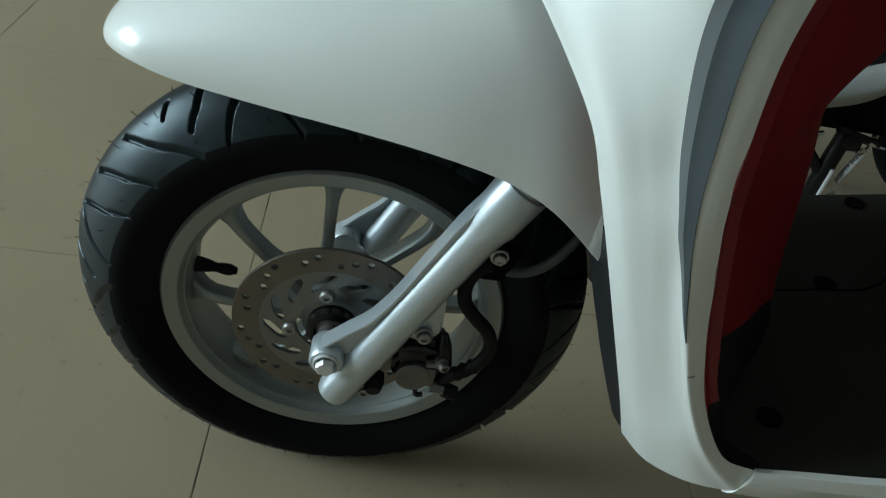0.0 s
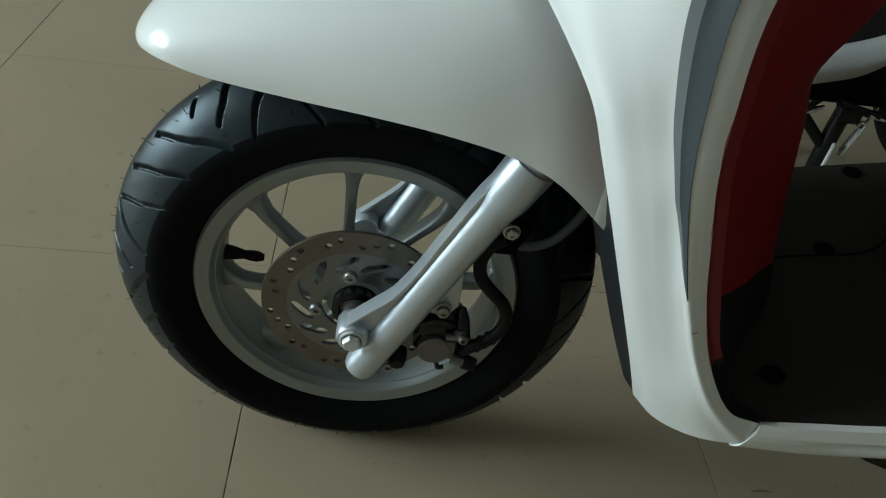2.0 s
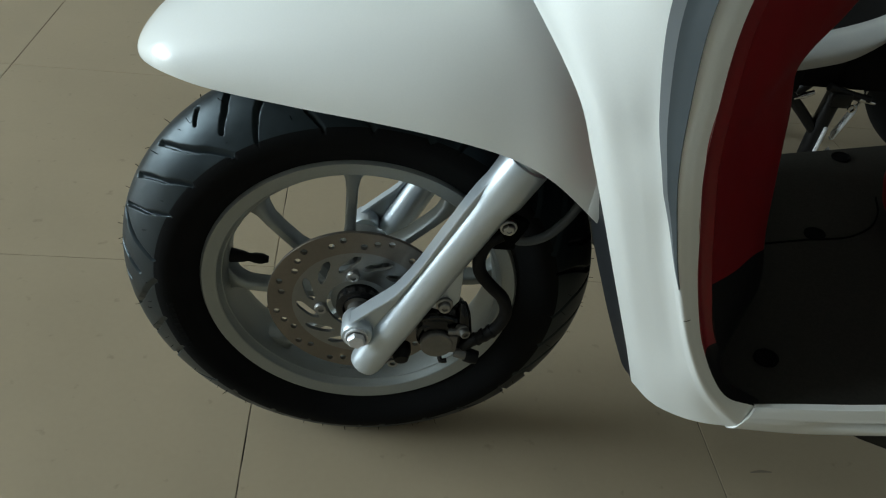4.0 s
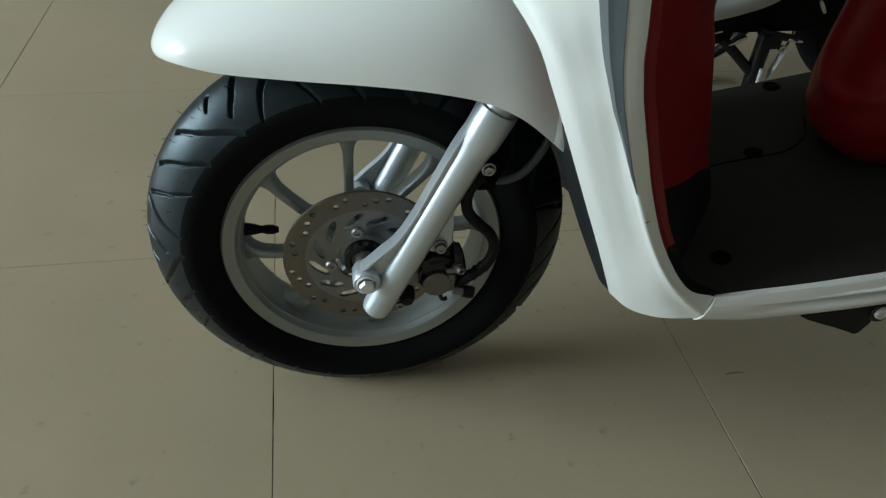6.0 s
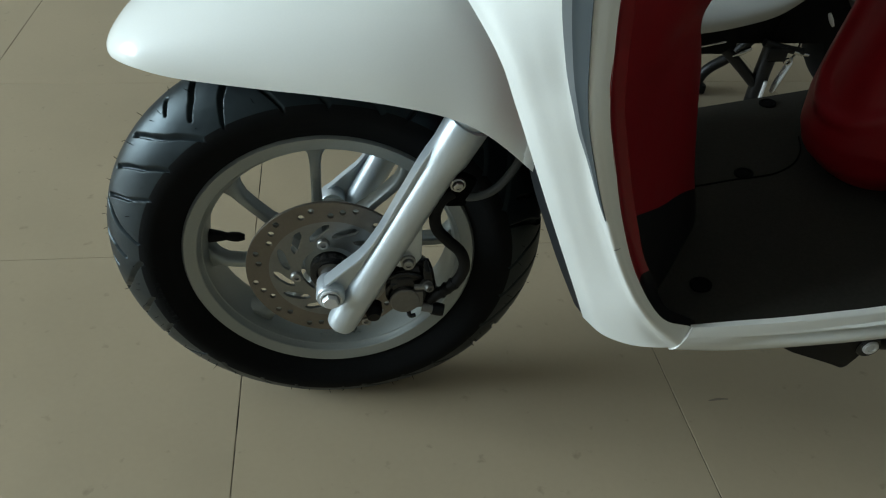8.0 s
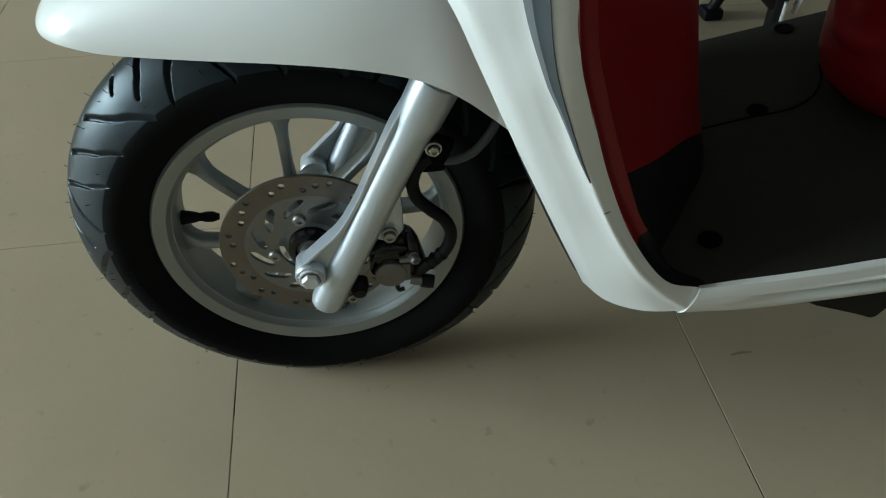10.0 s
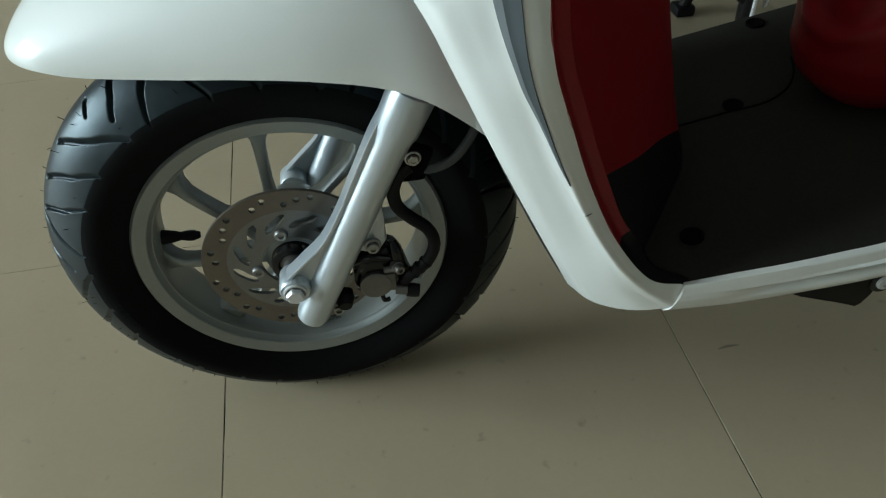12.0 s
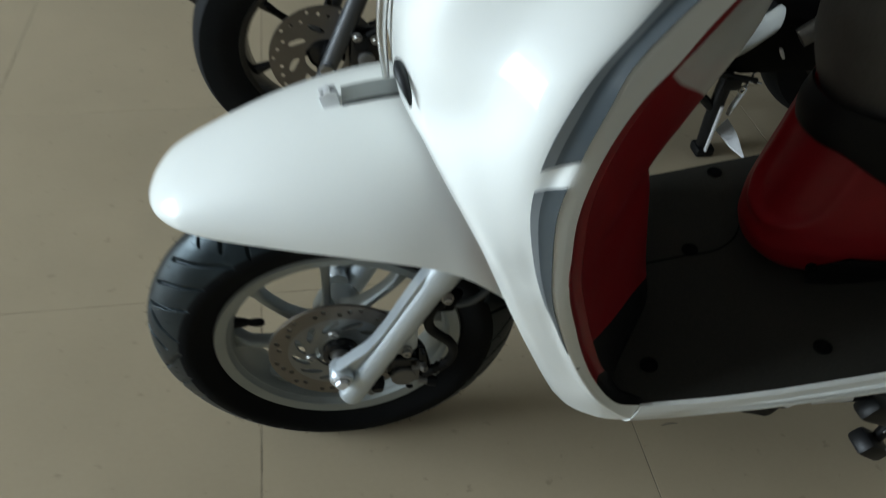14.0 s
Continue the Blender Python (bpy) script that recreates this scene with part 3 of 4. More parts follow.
# ---- leg shield, near side; the far side mirrors it
F = [(0.165, -0.02, 0.98), (0.105, -0.016, 0.87), (0.07, -0.013, 0.76), (0.064, -0.013, 0.69), (0.071, -0.03, 0.634), (0.083, -0.085, 0.626), (0.1, -0.15, 0.612), (0.127, -0.203, 0.576), (0.146, -0.209, 0.533), (0.1679, -0.2085, 0.4804), (0.1915, -0.202, 0.424), (0.228, -0.186, 0.339), (0.2465, -0.174, 0.296), (0.266, -0.159, 0.25)]
S = [(0.345, -0.15, 0.96), (0.2827, -0.1842, 0.8702), (0.23, -0.2037, 0.8073), (0.1942, -0.2196, 0.7713), (0.1737, -0.2281, 0.7349), (0.1611, -0.2316, 0.6909), (0.1585, -0.2335, 0.6435), (0.1691, -0.2382, 0.5861), (0.1819, -0.2438, 0.5448), (0.2004, -0.239, 0.4974), (0.2224, -0.232, 0.4386), (0.254, -0.224, 0.3706), (0.2851, -0.2188, 0.3114), (0.327, -0.2125, 0.2545)]
K = [(0.4, -0.165, 0.955), (0.321, -0.1903, 0.8702), (0.2538, -0.2114, 0.812), (0.22, -0.2254, 0.7797), (0.2049, -0.2354, 0.7494), (0.1898, -0.2415, 0.707), (0.1777, -0.2475, 0.6536), (0.1827, -0.2502, 0.5901), (0.1897, -0.2514, 0.5478), (0.2046, -0.2468, 0.5024), (0.2272, -0.2401, 0.4443), (0.2594, -0.2325, 0.3754), (0.2962, -0.2276, 0.3162), (0.352, -0.222, 0.262)]
D = [(0.43, -0.155, 0.955), (0.3554, -0.1793, 0.8701), (0.2898, -0.2036, 0.806), (0.2614, -0.2162, 0.7749), (0.2329, -0.2282, 0.7478), (0.2083, -0.2402, 0.7046), (0.1957, -0.2482, 0.6494), (0.1997, -0.2503, 0.5892), (0.2057, -0.2514, 0.5481), (0.2219, -0.2452, 0.5008), (0.2434, -0.2368, 0.4412), (0.276, -0.2274, 0.3692), (0.3175, -0.222, 0.308), (0.356, -0.218, 0.2885)]


def mirror(c):
    return [(x, 2 * yc(x) - y, z) for x, y, z in c]


def between(a, b, u, off=(0, 0, 0)):
    return [tuple(np.array(p) * (1 - u) + np.array(q) * u + np.array(off) * g) for p, q, g in zip(a, b, GAIN)]


GAIN = [1.0, 1.0, 1.0, 0.9, 0.72, 0.50, 0.29, 0.15, 0.09, 0.06, 0.05, 0.05, 0.05, 0.05]
ROLL = [1.0] * 10 + [0.9, 0.8, 0.8, 0.8]
for far in (False, True):
    fl = mirror if far else (lambda c: c)
    th = -0.003 if far else 0.003
    mids = [between(F, S, 0.3, (-0.034, -0.042, 0.004)), between(F, S, 0.65, (-0.022, -0.0255, 0.002))]
    for m in mids:
        m[12] = (m[12][0], m[12][1], m[12][2] - 0.003)
        m[13] = (m[13][0], m[13][1], m[13][2] - 0.0095)
    turn = [tuple((np.array(a) + np.array(b)) / 2 + np.array((0.0, -0.0008, 0.0)) * g) for a, b, g in zip(K, D, ROLL)]
    panel = part("leg_shield_side", patch([fl(F), *[fl(m) for m in mids], fl(S), fl(between(S, K, 0.5, (0.004, 0.004, 0))), fl(K), fl(turn), fl(D)], 96, 85, th, True), M_WHITE, scooter, "glossy white leg shield side panel", 60)
    if not far:
        panel_near = panel
    # two-tone stripe that runs down to a point, broken once
    SM = between(S, K, 0.5, (0.004, 0.004, 0))
    a0, a1 = [np.array(spl(fl(c), 140)) for c in (S, SM)]
    b1 = np.array(spl(fl(K), 140))
    lift = np.array((-0.0006, 0.0010 if far else -0.0010, 0.0001))
    for lo_u, hi_u in ((0.05, 0.395), (0.425, 0.772)):
        i0, i1 = int(lo_u * 139), int(hi_u * 139)
        for c0, c1, f0, f1, m, lab in ((a0, a1, 0.02, 0.62, M_STRIPE_A, "light grey stripe"), (a1, b1, -0.38, 0.97, M_STRIPE_B, "dark blue-grey stripe")):
            g = np.zeros((6, i1 - i0 + 1, 3))
            for j, i in enumerate(range(i0, i1 + 1)):
                taper = 1.0 if hi_u < 0.5 else min(1.0, max(0.03, (hi_u * 139 - i) / 18) ** 0.85)
                for k in range(6):
                    u = (f0 + (f1 - f0) * k / 5)
                    w = (c1 is b1) + u
                    w = 2 - (2 - w) * taper if not far else 2 - (2 - w) * taper
                    if w <= 1:
                        q = a0[i] + (a1[i] - a0[i]) * w
                    else:
                        q = a1[i] + (b1[i] - a1[i]) * (w - 1)
                    g[k, j] = q + lift * (1 + 3.5 * np.interp(i / 139 * 13, range(14), GAIN))
            part("stripe", shell(g, -0.0009 if far else 0.0009), m, panel, lab)

part("scratch", tube([(0.2427, -0.2376, 0.4088), (0.2457, -0.2370, 0.4090), (0.2487, -0.2362, 0.4098)], [0.0002, 0.00045, 0.0002], 6, 8), M_GREYCAST, panel_near, "small dark scratch")
# chrome strip on the nose and a slit beside it
part("nose_trim", tube([(0.060, -0.012, 0.640), (0.055, -0.013, 0.69), (0.060, -0.013, 0.76), (0.096, -0.016, 0.870)], [0.004, 0.006, 0.006, 0.005], 12, 30), M_STEEL, scooter, "chrome strip down the nose")
part("nose_vent", tube([(0.0610, -0.0848, 0.7035), (0.0622, -0.0960, 0.7000), (0.0640, -0.1085, 0.6960), (0.0675, -0.1165, 0.6860), (0.0700, -0.1190, 0.6760)], [0.003, 0.0065, 0.0055, 0.004, 0.001], 12, 20), M_WELL, scooter, "black slit in the nose")
# small silver badge clip on the fender's ridge, with a two-tone strip behind it
tilt = Matrix.Translation((0.003, -0.004, 0.606)) @ Matrix.Rotation(radians(-18), 4, "Y")
bm = block((-0.0095, -0.0085, -0.012), (0.0095, -0.0050, 0.016), 0.0016, tilt)
block((-0.0095, 0.0050, -0.012), (0.0095, 0.0085, 0.016), 0.0016, tilt, bm)
block((-0.0032, -0.0080, -0.012), (0.0032, 0.0080, 0.0175), 0.0014, tilt, bm)
block((-0.0090, -0.0080, -0.004), (0.0090, 0.0080, 0.003), 0.0014, tilt, bm)
ornament = part("fender_ornament", bm, M_SATIN, scooter, "small silver clip on the fender")
part("clip_core", block((-0.0080, -0.0052, -0.012), (0.0080, 0.0052, 0.012), 0.002, tilt), M_WELL, ornament, "dark core")
path = [(0.014, 0.612), (0.034, 0.6165), (0.056, 0.620), (0.080, 0.622)]
part("ornament_strip", strip([(x, -0.014, z - 0.0005) for x, z in path], [(x, 0.006, z + 0.006) for x, z in path], 20, 6, 0.004), M_ALLOY, ornament, "grey strip")
part("strip_base", strip([(x, -0.0165, z - 0.0085) for x, z in path], [(x, -0.0135, z - 0.001) for x, z in path], 20, 4, 0.003), M_WELL, ornament, "dark edge of the strip")

# ---- black panel behind the wheel
W0 = [(x + 0.004, y + 0.004, z) for x, y, z in F[9:]]
W1 = [(0.188, -0.12, 0.470), (0.196, -0.12, 0.416), (0.226, -0.12, 0.340), (0.246, -0.12, 0.294), (0.266, -0.12, 0.252)]
W2 = [(x + 0.03, yc(x), z) for x, y, z in W1]
part("wheel_well_panel", patch([W0, W1, W2, [(x, 2 * yc(x) - y, z) for x, y, z in W1], mirror(W0)], 40, 40, 0.003), M_WELL, scooter, "dark grey plastic panel behind the wheel", 60)
# belly under the floorboard
bm = block((0.33, yc(0.4) - 0.135, 0.242), (0.95, yc(0.6) + 0.15, 0.264), 0.008, Matrix.Translation((0.26, 0, 0.25)) @ Matrix.Rotation(radians(-7.5), 4, "Y") @ Matrix.Translation((-0.26, 0, -0.25)))
part("belly_pan", bm, M_BLACK, scooter, "black underside of the floorboard")

# ---- inner leg shield
SPINE = [(0.955, 0.470), (0.87, 0.460), (0.81, 0.450), (0.775, 0.445), (0.748, 0.440), (0.705, 0.432), (0.65, 0.410), (0.59, 0.386), (0.549, 0.367), (0.502, 0.378), (0.439, 0.392), (0.366, 0.409), (0.322, 0.424), (0.285, 0.432)]
FL = [(x + 0.006, y + 0.012, z - 0.001) for x, y, z in D]          # inner edge of the flange
WIDE = [2.0, 2.0, 2.0, 1.95, 1.65, 1.25] + [1.0] * 6
RB = [(x + 0.017 * w, y + 0.016 * w, z - 0.002 * w) for (x, y, z), w in zip(D, WIDE)] + [(0.320, -0.192, 0.322), (0.322, -0.185, 0.288)]          # foot of the step behind it
C0 = [(x - 0.010, yc(x) - 0.040, z) for z, x in SPINE]
C1 = [(x, yc(x), z) for z, x in SPINE]
def cutc(c, u0, u1):
    n = 14
    full = spl(c, 261)
    return [tuple(full[int(round((u0 + (u1 - u0) * k / (n - 1)) * 260))]) for k in range(n)]


part("shield_flange", patch([cutc(c, 0, 0.8575) for c in (D, FL, RB)], 80, 10, 0.003), M_RED, scooter, "red flange along the inner leg shield", 50)
part("shield_flange", patch([mirror(cutc(c, 0, 0.8575)) for c in (D, FL, RB)], 80, 10, -0.003), M_RED, scooter, "red flange along the inner leg shield", 50)


for fl, th in (((lambda c: c), 0.003), (mirror, -0.003)):
    part("flange_foot", patch([fl(cutc(c, 0.8575, 1.0)) for c in (D, FL, RB)], 40, 10, th), M_BLACK, scooter, "black foot of the flange", 50)


def lerp(a, b, u):
    return [tuple(np.array(p) * (1 - u) + np.array(q) * u) for p, q in zip(a, b)]


rows_in = [RB, lerp(RB, C0, 0.33), lerp(RB, C0, 0.68), C0, C1, mirror(C0), mirror(lerp(RB, C0, 0.68)), mirror(lerp(RB, C0, 0.33)), mirror(RB)]
cream, kick = [0.288, 0.358, 0.423, 0.481, 0.50, 0.481, 0.423, 0.358, 0.288], [0.777, 0.808, 0.835, 0.873, 0.931, 0.873, 0.835, 0.808, 0.777]
for which, m, lab in ((0, M_WHITE, "cream white upper inner cover"), (1, M_RED, "dark red plastic inner leg shield"), (2, M_BLACK, "black plastic kick panel")):
    cs = [cutc(c, (0.0, w, k)[which], (w, k, 1.0)[which]) for c, w, k in zip(rows_in, cream, kick)]
    part("inner_shield", patch(cs, 60, 48, 0.003), m, scooter, lab, 60)


# ---- floorboard
def deck(x):
    return 0.292 + 0.175 * (x - 0.36)


grid = np.zeros((24, 50, 3))
for j, x in enumerate(np.linspace(0.300, 0.90, 50)):
    for i in range(24):
        v = -1 + 2 * i / 23
        near, far_y = -0.2172 - 0.100 * min(x - 0.35, 0.20) + 14 * max(0, 0.36 - x) ** 2, 0.183 - 14 * max(0, 0.36 - x) ** 2
        rise = 0.020 * max(0, 0.36 - x) / 0.06
        grid[i, j] = (x, near + (far_y - near) * (v + 1) / 2, deck(x) + rise * (1 - 0.6 * abs(v)) - 0.0065 * abs(v) ** 10)
floor_mat = part("floor_mat", shell(grid, 0.006), M_MAT, scooter, "dark grey textured rubber floor mat")
for x, y in ((0.385, -0.166), (0.507, 0.009), (0.604, 0.155), (0.600, -0.191), (0.425, 0.120)):
    z = deck(x)
    part("mat_plug", lathe([(0.0115, 0.0002), (0.0115, 0.0016), (0.0095, 0.0022), (0.0080, 0.0008), (0.005, 0.0010), (0, 0.0010)], (x, y, z), (-0.17, 0, 1), 24), M_PLUG, floor_mat)
part("lid_seam", tube([(x, y, deck(x) + 0.0006) for x, y in ((0.41, 0.001), (0.446, 0.0), (0.493, 0.0), (0.546, 0.0), (0.572, 0.013), (0.592, 0.037), (0.604, 0.066))], 0.0011, 6, 40), M_PLUG, floor_mat, "dark seam of the battery lid")

# ---- side skirt
T = [(0.3555, -0.2190, 0.2880), (0.396, -0.224, 0.2955), (0.447, -0.231, 0.3050), (0.500, -0.236, 0.3148), (0.540, -0.239, 0.3220), (0.70, -0.247, 0.352), (0.90, -0.25, 0.39)]
B2 = [(0.343, -0.2145, 0.2570), (0.409, -0.213, 0.2490), (0.466, -0.215, 0.2508), (0.518, -0.221, 0.2593), (0.551, -0.224, 0.2648), (0.711, -0.234, 0.2893), (0.911, -0.238, 0.3223)]
bulge = [0.85, 0.95, 1.0, 1.0, 1.0, 1.0, 1.0]
dent = [0.0, 0.0, 0.012, 0.038, 0.062, 0.130, 0.130]
for far in (False, True):
    fl = mirror if far else (lambda c: c)
    th = -0.003 if far else 0.003
    Tn = [(x, y, z - (0.035 if far else 0)) for x, y, z in T]
    rowsk = [[(x, y + 0.004, z - 0.012) for x, y, z in Tn], Tn]
    for u, o, dn in ((0.25, -0.004, 0), (0.32, -0.0045, 0.0), (0.39, -0.0045, 0.65), (0.48, -0.005, 0.80), (0.60, -0.005, 0.45), (0.70, -0.005, 0.03), (0.85, -0.004, 0)):
        rowsk.append([tuple(np.array(a) * (1 - u) + np.array(b) * u + np.array((0, o * q + dn * g, 0))) for a, b, g, q in zip(Tn, B2, dent, bulge)])
    rowsk += [B2, [(x, y + 0.004, z - 0.001) for x, y, z in B2], [(x, y + 0.03, z + 0.006) for x, y, z in B2]]
    skirt = part("side_skirt", patch([fl(c) for c in rowsk], 60, 60, th), M_WHITE, scooter, "white lower side skirt with a moulded groove", 60)
    # thin pale seam between shield and skirt
    seam = [(c[0][0] - 0.0002, c[0][1] - 0.0003, c[0][2]) for c in (rowsk[1], rowsk[2], rowsk[4], rowsk[6], rowsk[8], rowsk[9])]
    part("panel_seam", tube(fl(seam), 0.0005, 8, 30), M_WHITE, skirt)

# ---- red cover under the seat, with the seat's front
def cover_section(z, front, half, back, n=25, lift=0.16):
    c = []
    for k in range(n):
        a = -math.pi / 2 + math.pi * k / (n - 1)
        s, q = math.sin(a), math.cos(a)
        c.append((front + back * (1 - abs(q) ** 0.75), -0.014 + half * math.copysign(abs(s) ** 0.85, s), z + lift * max(0, back * (1 - q) - 0.03)))
    return c


def panel_relief(y, z):
    """How far the cover stands out: a sunk middle panel with a soft raised border."""
    q = math.hypot((y + 0.040) / 0.050, max(0.0, 0.478 - z) / 0.054)
    inside = min(1.0, max(0.0, (1.0 - q) / 0.28))
    return 0.0034 * math.exp(-((q - 1.05) / 0.13) ** 2) - 0.0050 * inside * inside * (3 - 2 * inside)


COVER = ((0.318, 0.634, 0.062), (0.330, 0.610, 0.078), (0.345, 0.585, 0.092), (0.362, 0.565, 0.102), (0.39, 0.553, 0.109), (0.43, 0.551, 0.113), (0.47, 0.556, 0.114), (0.52, 0.564, 0.114), (0.58, 0.572, 0.114), (0.64, 0.585, 0.114))
secs = []
for z in np.linspace(COVER[0][0], COVER[-1][0], 48):
    f, h = [np.interp(z, [c[0] for c in COVER], [c[k] for c in COVER]) for k in (1, 2)]
    secs.append([(x - panel_relief(y, zz), y, zz) for x, y, zz in cover_section(z, f, h, 0.30, 61)])
cover = part("seat_base_cover", patch(secs, 160, 96, -0.003), M_RED, scooter, "red plastic cover below the seat", 60)


part("cover_plug", lathe([(0.0075, -0.002), (0.0075, 0.001), (0.006, 0.0015), (0.0045, 0.0003), (0, 0.0003)], (0.606, -0.1060, 0.390), (-0.40, -0.93, 0.1), 20), M_PLUG, cover, "black screw plug")
part("cover_foot", patch([[(x, y, deck(x) + 0.0005) for x, y, z in cover_section(0.33, 0.618, 0.080, 0.30)], [(x, y, deck(x) + 0.014) for x, y, z in cover_section(0.33, 0.612, 0.080, 0.30)]], 50, 4, -0.004), M_BLACK, cover, "black foot of the cover")
# black lower side panels behind the cover's front
for side in (-1, 1):
    g = np.zeros((14, 40, 3))
    for j, x in enumerate(np.linspace(0.626, 0.85, 40)):
        top = min(0.402, 0.378 + 0.9 * (x - 0.626)) + 0.05 * max(0, x - 0.70)
        for i in range(14):
            z = deck(x) + 0.002 + (top - deck(x) - 0.002) * i / 13
            f, h = np.interp(z, [c[0] for c in COVER], [c[1] for c in COVER]), np.interp(z, [c[0] for c in COVER], [c[2] for c in COVER])
            f, h = min(f, 0.560), max(h, 0.100)
            q = max(0.0, 1 - (x - f) / 0.30) ** (1 / 0.75)
            g[i, j] = (x, -0.014 + side * (h * math.sqrt(max(0, 1 - q * q)) ** 0.85 + 0.0022), z)
    part("lower_side_panel", shell(g, 0.003 * -side), M_BLACK, cover, "black lower side panel")
secs = [cover_section(z, f, h, b, lift=0.0) for z, f, h, b in ((0.568, 0.610, 0.106, 0.27), (0.580, 0.590, 0.110, 0.29), (0.61, 0.575, 0.112, 0.30), (0.66, 0.550, 0.112, 0.31), (0.71, 0.540, 0.110, 0.32), (0.755, 0.550, 0.104, 0.32), (0.785, 0.58, 0.09, 0.30), (0.795, 0.63, 0.05, 0.25))]
part("seat", patch(secs, 60, 50, -0.004), M_SEAT, scooter, "dark grey vinyl seat front", 60)
# black shell standing in for the seat's shade and reflection on the cover
secs = [cover_section(z, f, h, 0.30, lift=-0.42 if z < 0.60 else 0.0) for z, f, h in ((0.550, 0.640, 0.085), (0.549, 0.586, 0.096), (0.553, 0.568, 0.101), (0.562, 0.560, 0.103), (0.585, 0.556, 0.105), (0.610, 0.562, 0.1035))]
secs = [[(x, y - 0.012, z) for x, y, z in c] for c in secs]
part("seat_pan", patch(secs, 60, 24, -0.003), M_BLACK, scooter, "black band for the seat's shade on the red cover", 60)

# ---- brake caliper, hose and brackets on the near fork leg
M_ = Matrix
caliper = part("brake_caliper", block((0.056, -0.097, 0.204), (0.112, -0.060, 0.272), 0.0175, M_.Translation((0.086, 0, 0.25)) @ M_.Rotation(radians(-14), 4, "Y") @ M_.Translation((-0.086, 0, -0.25)), segs=3), M_BLACKM, scooter, "black two-part brake caliper")
bm = lathe([(0, -0.02), (0.0205, -0.02), (0.0205, 0.004), (0.0175, 0.006)], (0.078, -0.090, 0.2365), AX, 30)
part("piston_housing", bm, M_BLACKM, caliper)
bm = lathe([(0, -0.004), (0.0165, -0.004), (0.0170, -0.002), (0.0170, 0.005), (0.0155, 0.0065), (0, 0.0068)], (0.079, -0.0965, 0.2305), AX, 36)
block((0.082, -0.1015, 0.219), (0.100, -0.0935, 0.244), 0.003, bm=bm)
part("piston_cap", bm, M_GREYCAST, caliper, "grey cast piston cap")
part("body_rib", tube([(0.060, -0.096, 0.262), (0.077, -0.100, 0.270), (0.096, -0.096, 0.262)], 0.0035, 10, 14), M_BLACKM, caliper)
part("slide_tube", tube([(0.1005, -0.090, 0.281), (0.103, -0.094, 0.268), (0.106, -0.097, 0.250)], [0.0040, 0.0066, 0.0070, 0.0070], 16, 14), M_BLACKM, caliper)
bolt("bleed_screw", (0.1025, -0.102, 0.2545), (0.3, -0.95, 0.1), 0.0050, 0.009, caliper, M_GREYCAST, "grey bleed screw", False)
part("bleed_pipe", tube([(0.089, -0.102, 0.2515), (0.1025, -0.105, 0.2545)], 0.0032, 10), M_GREYCAST, caliper)
bolt("mount_bolt", (0.0805, -0.1005, 0.2870), (0, -1, 0), 0.0062, 0.007, caliper, M_BOLT, "steel mounting bolt", False)
part("pin_boot", tube([(0.044, -0.086, 0.214), (0.044, -0.099, 0.210), (0.044, -0.104, 0.209)], [0.010, 0.0105, 0.007], 18, 10), M_BLACK, caliper, "black rubber pin boot")
part("pin_ring", lathe([(0.0030, 0), (0.0054, 0), (0.0054, 0.003), (0.0030, 0.003)], (0.036, -0.097, 0.199), AX, 18, closed=True), M_BOLT, caliper)
part("pad_clip", tube([(0.084, -0.094, 0.211), (0.086, -0.100, 0.206), (0.092, -0.100, 0.207)], 0.0026, 8, 10), M_BLACKM, caliper)
part("banjo_bolt", tube([(0.099, -0.097, 0.2175), (0.111, -0.099, 0.2155)], 0.0058, 14), M_GREYCAST, caliper, "steel banjo bolt")
part("banjo_cap", tube([(0.110, -0.099, 0.2155), (0.1110, -0.099, 0.2153), (0.1235, -0.1005, 0.2130)], [0.0072, 0.0078, 0.0070], 16, 8), M_BLACK, caliper, "black bolt cap")
# silver lug that carries the caliper
lug = bmesh.new()
out = [(0.060, 0.283), (0.073, 0.277), (0.088, 0.279), (0.0955, 0.290), (0.0945, 0.318), (0.094, 0.342), (0.086, 0.352), (0.078, 0.340)]
a = [lug.verts.new((x, -0.0985, z)) for x, z in out]
b = [lug.verts.new((x, -0.084, z)) for x, z in out]
lug.faces.new(a)
lug.faces.new(b[::-1])
for k in range(len(out)):
    lug.faces.new((a[k], b[k], b[(k + 1) % len(out)], a[(k + 1) % len(out)]))
bmesh.ops.bevel(lug, geom=list(lug.edges), offset=0.0022, segments=2, profile=0.5, affect="EDGES")
part("caliper_lug", lug, M_FORK, scooter, "silver cast lug behind the fork leg")
lug = block((0.108, -0.105, 0.368), (0.141, -0.093, 0.401), 0.0055, M_.Translation((0.126, 0, 0.38)) @ M_.Rotation(radians(24), 4, "Y") @ M_.Translation((-0.126, 0, -0.38)))
block((0.114, -0.103, 0.360), (0.138, -0.093, 0.373), 0.004, bm=lug)
hose_bracket = part("hose_bracket", lug, M_PLUG, scooter, "black hose bracket bolted to the fork")
bolt("bracket_bolt", (0.126, -0.1065, 0.3905), (0, -1, 0), 0.0057, 0.006, hose_bracket, M_STEEL, "bright hexagon bolt")
part("bracket_tab", block((0.094, -0.098, 0.368), (0.112, -0.086, 0.402), 0.004, M_.Translation((0.103, 0, 0.385)) @ M_.Rotation(radians(25), 4, "Y") @ M_.Translation((-0.103, 0, -0.385))), M_FORK, hose_bracket)
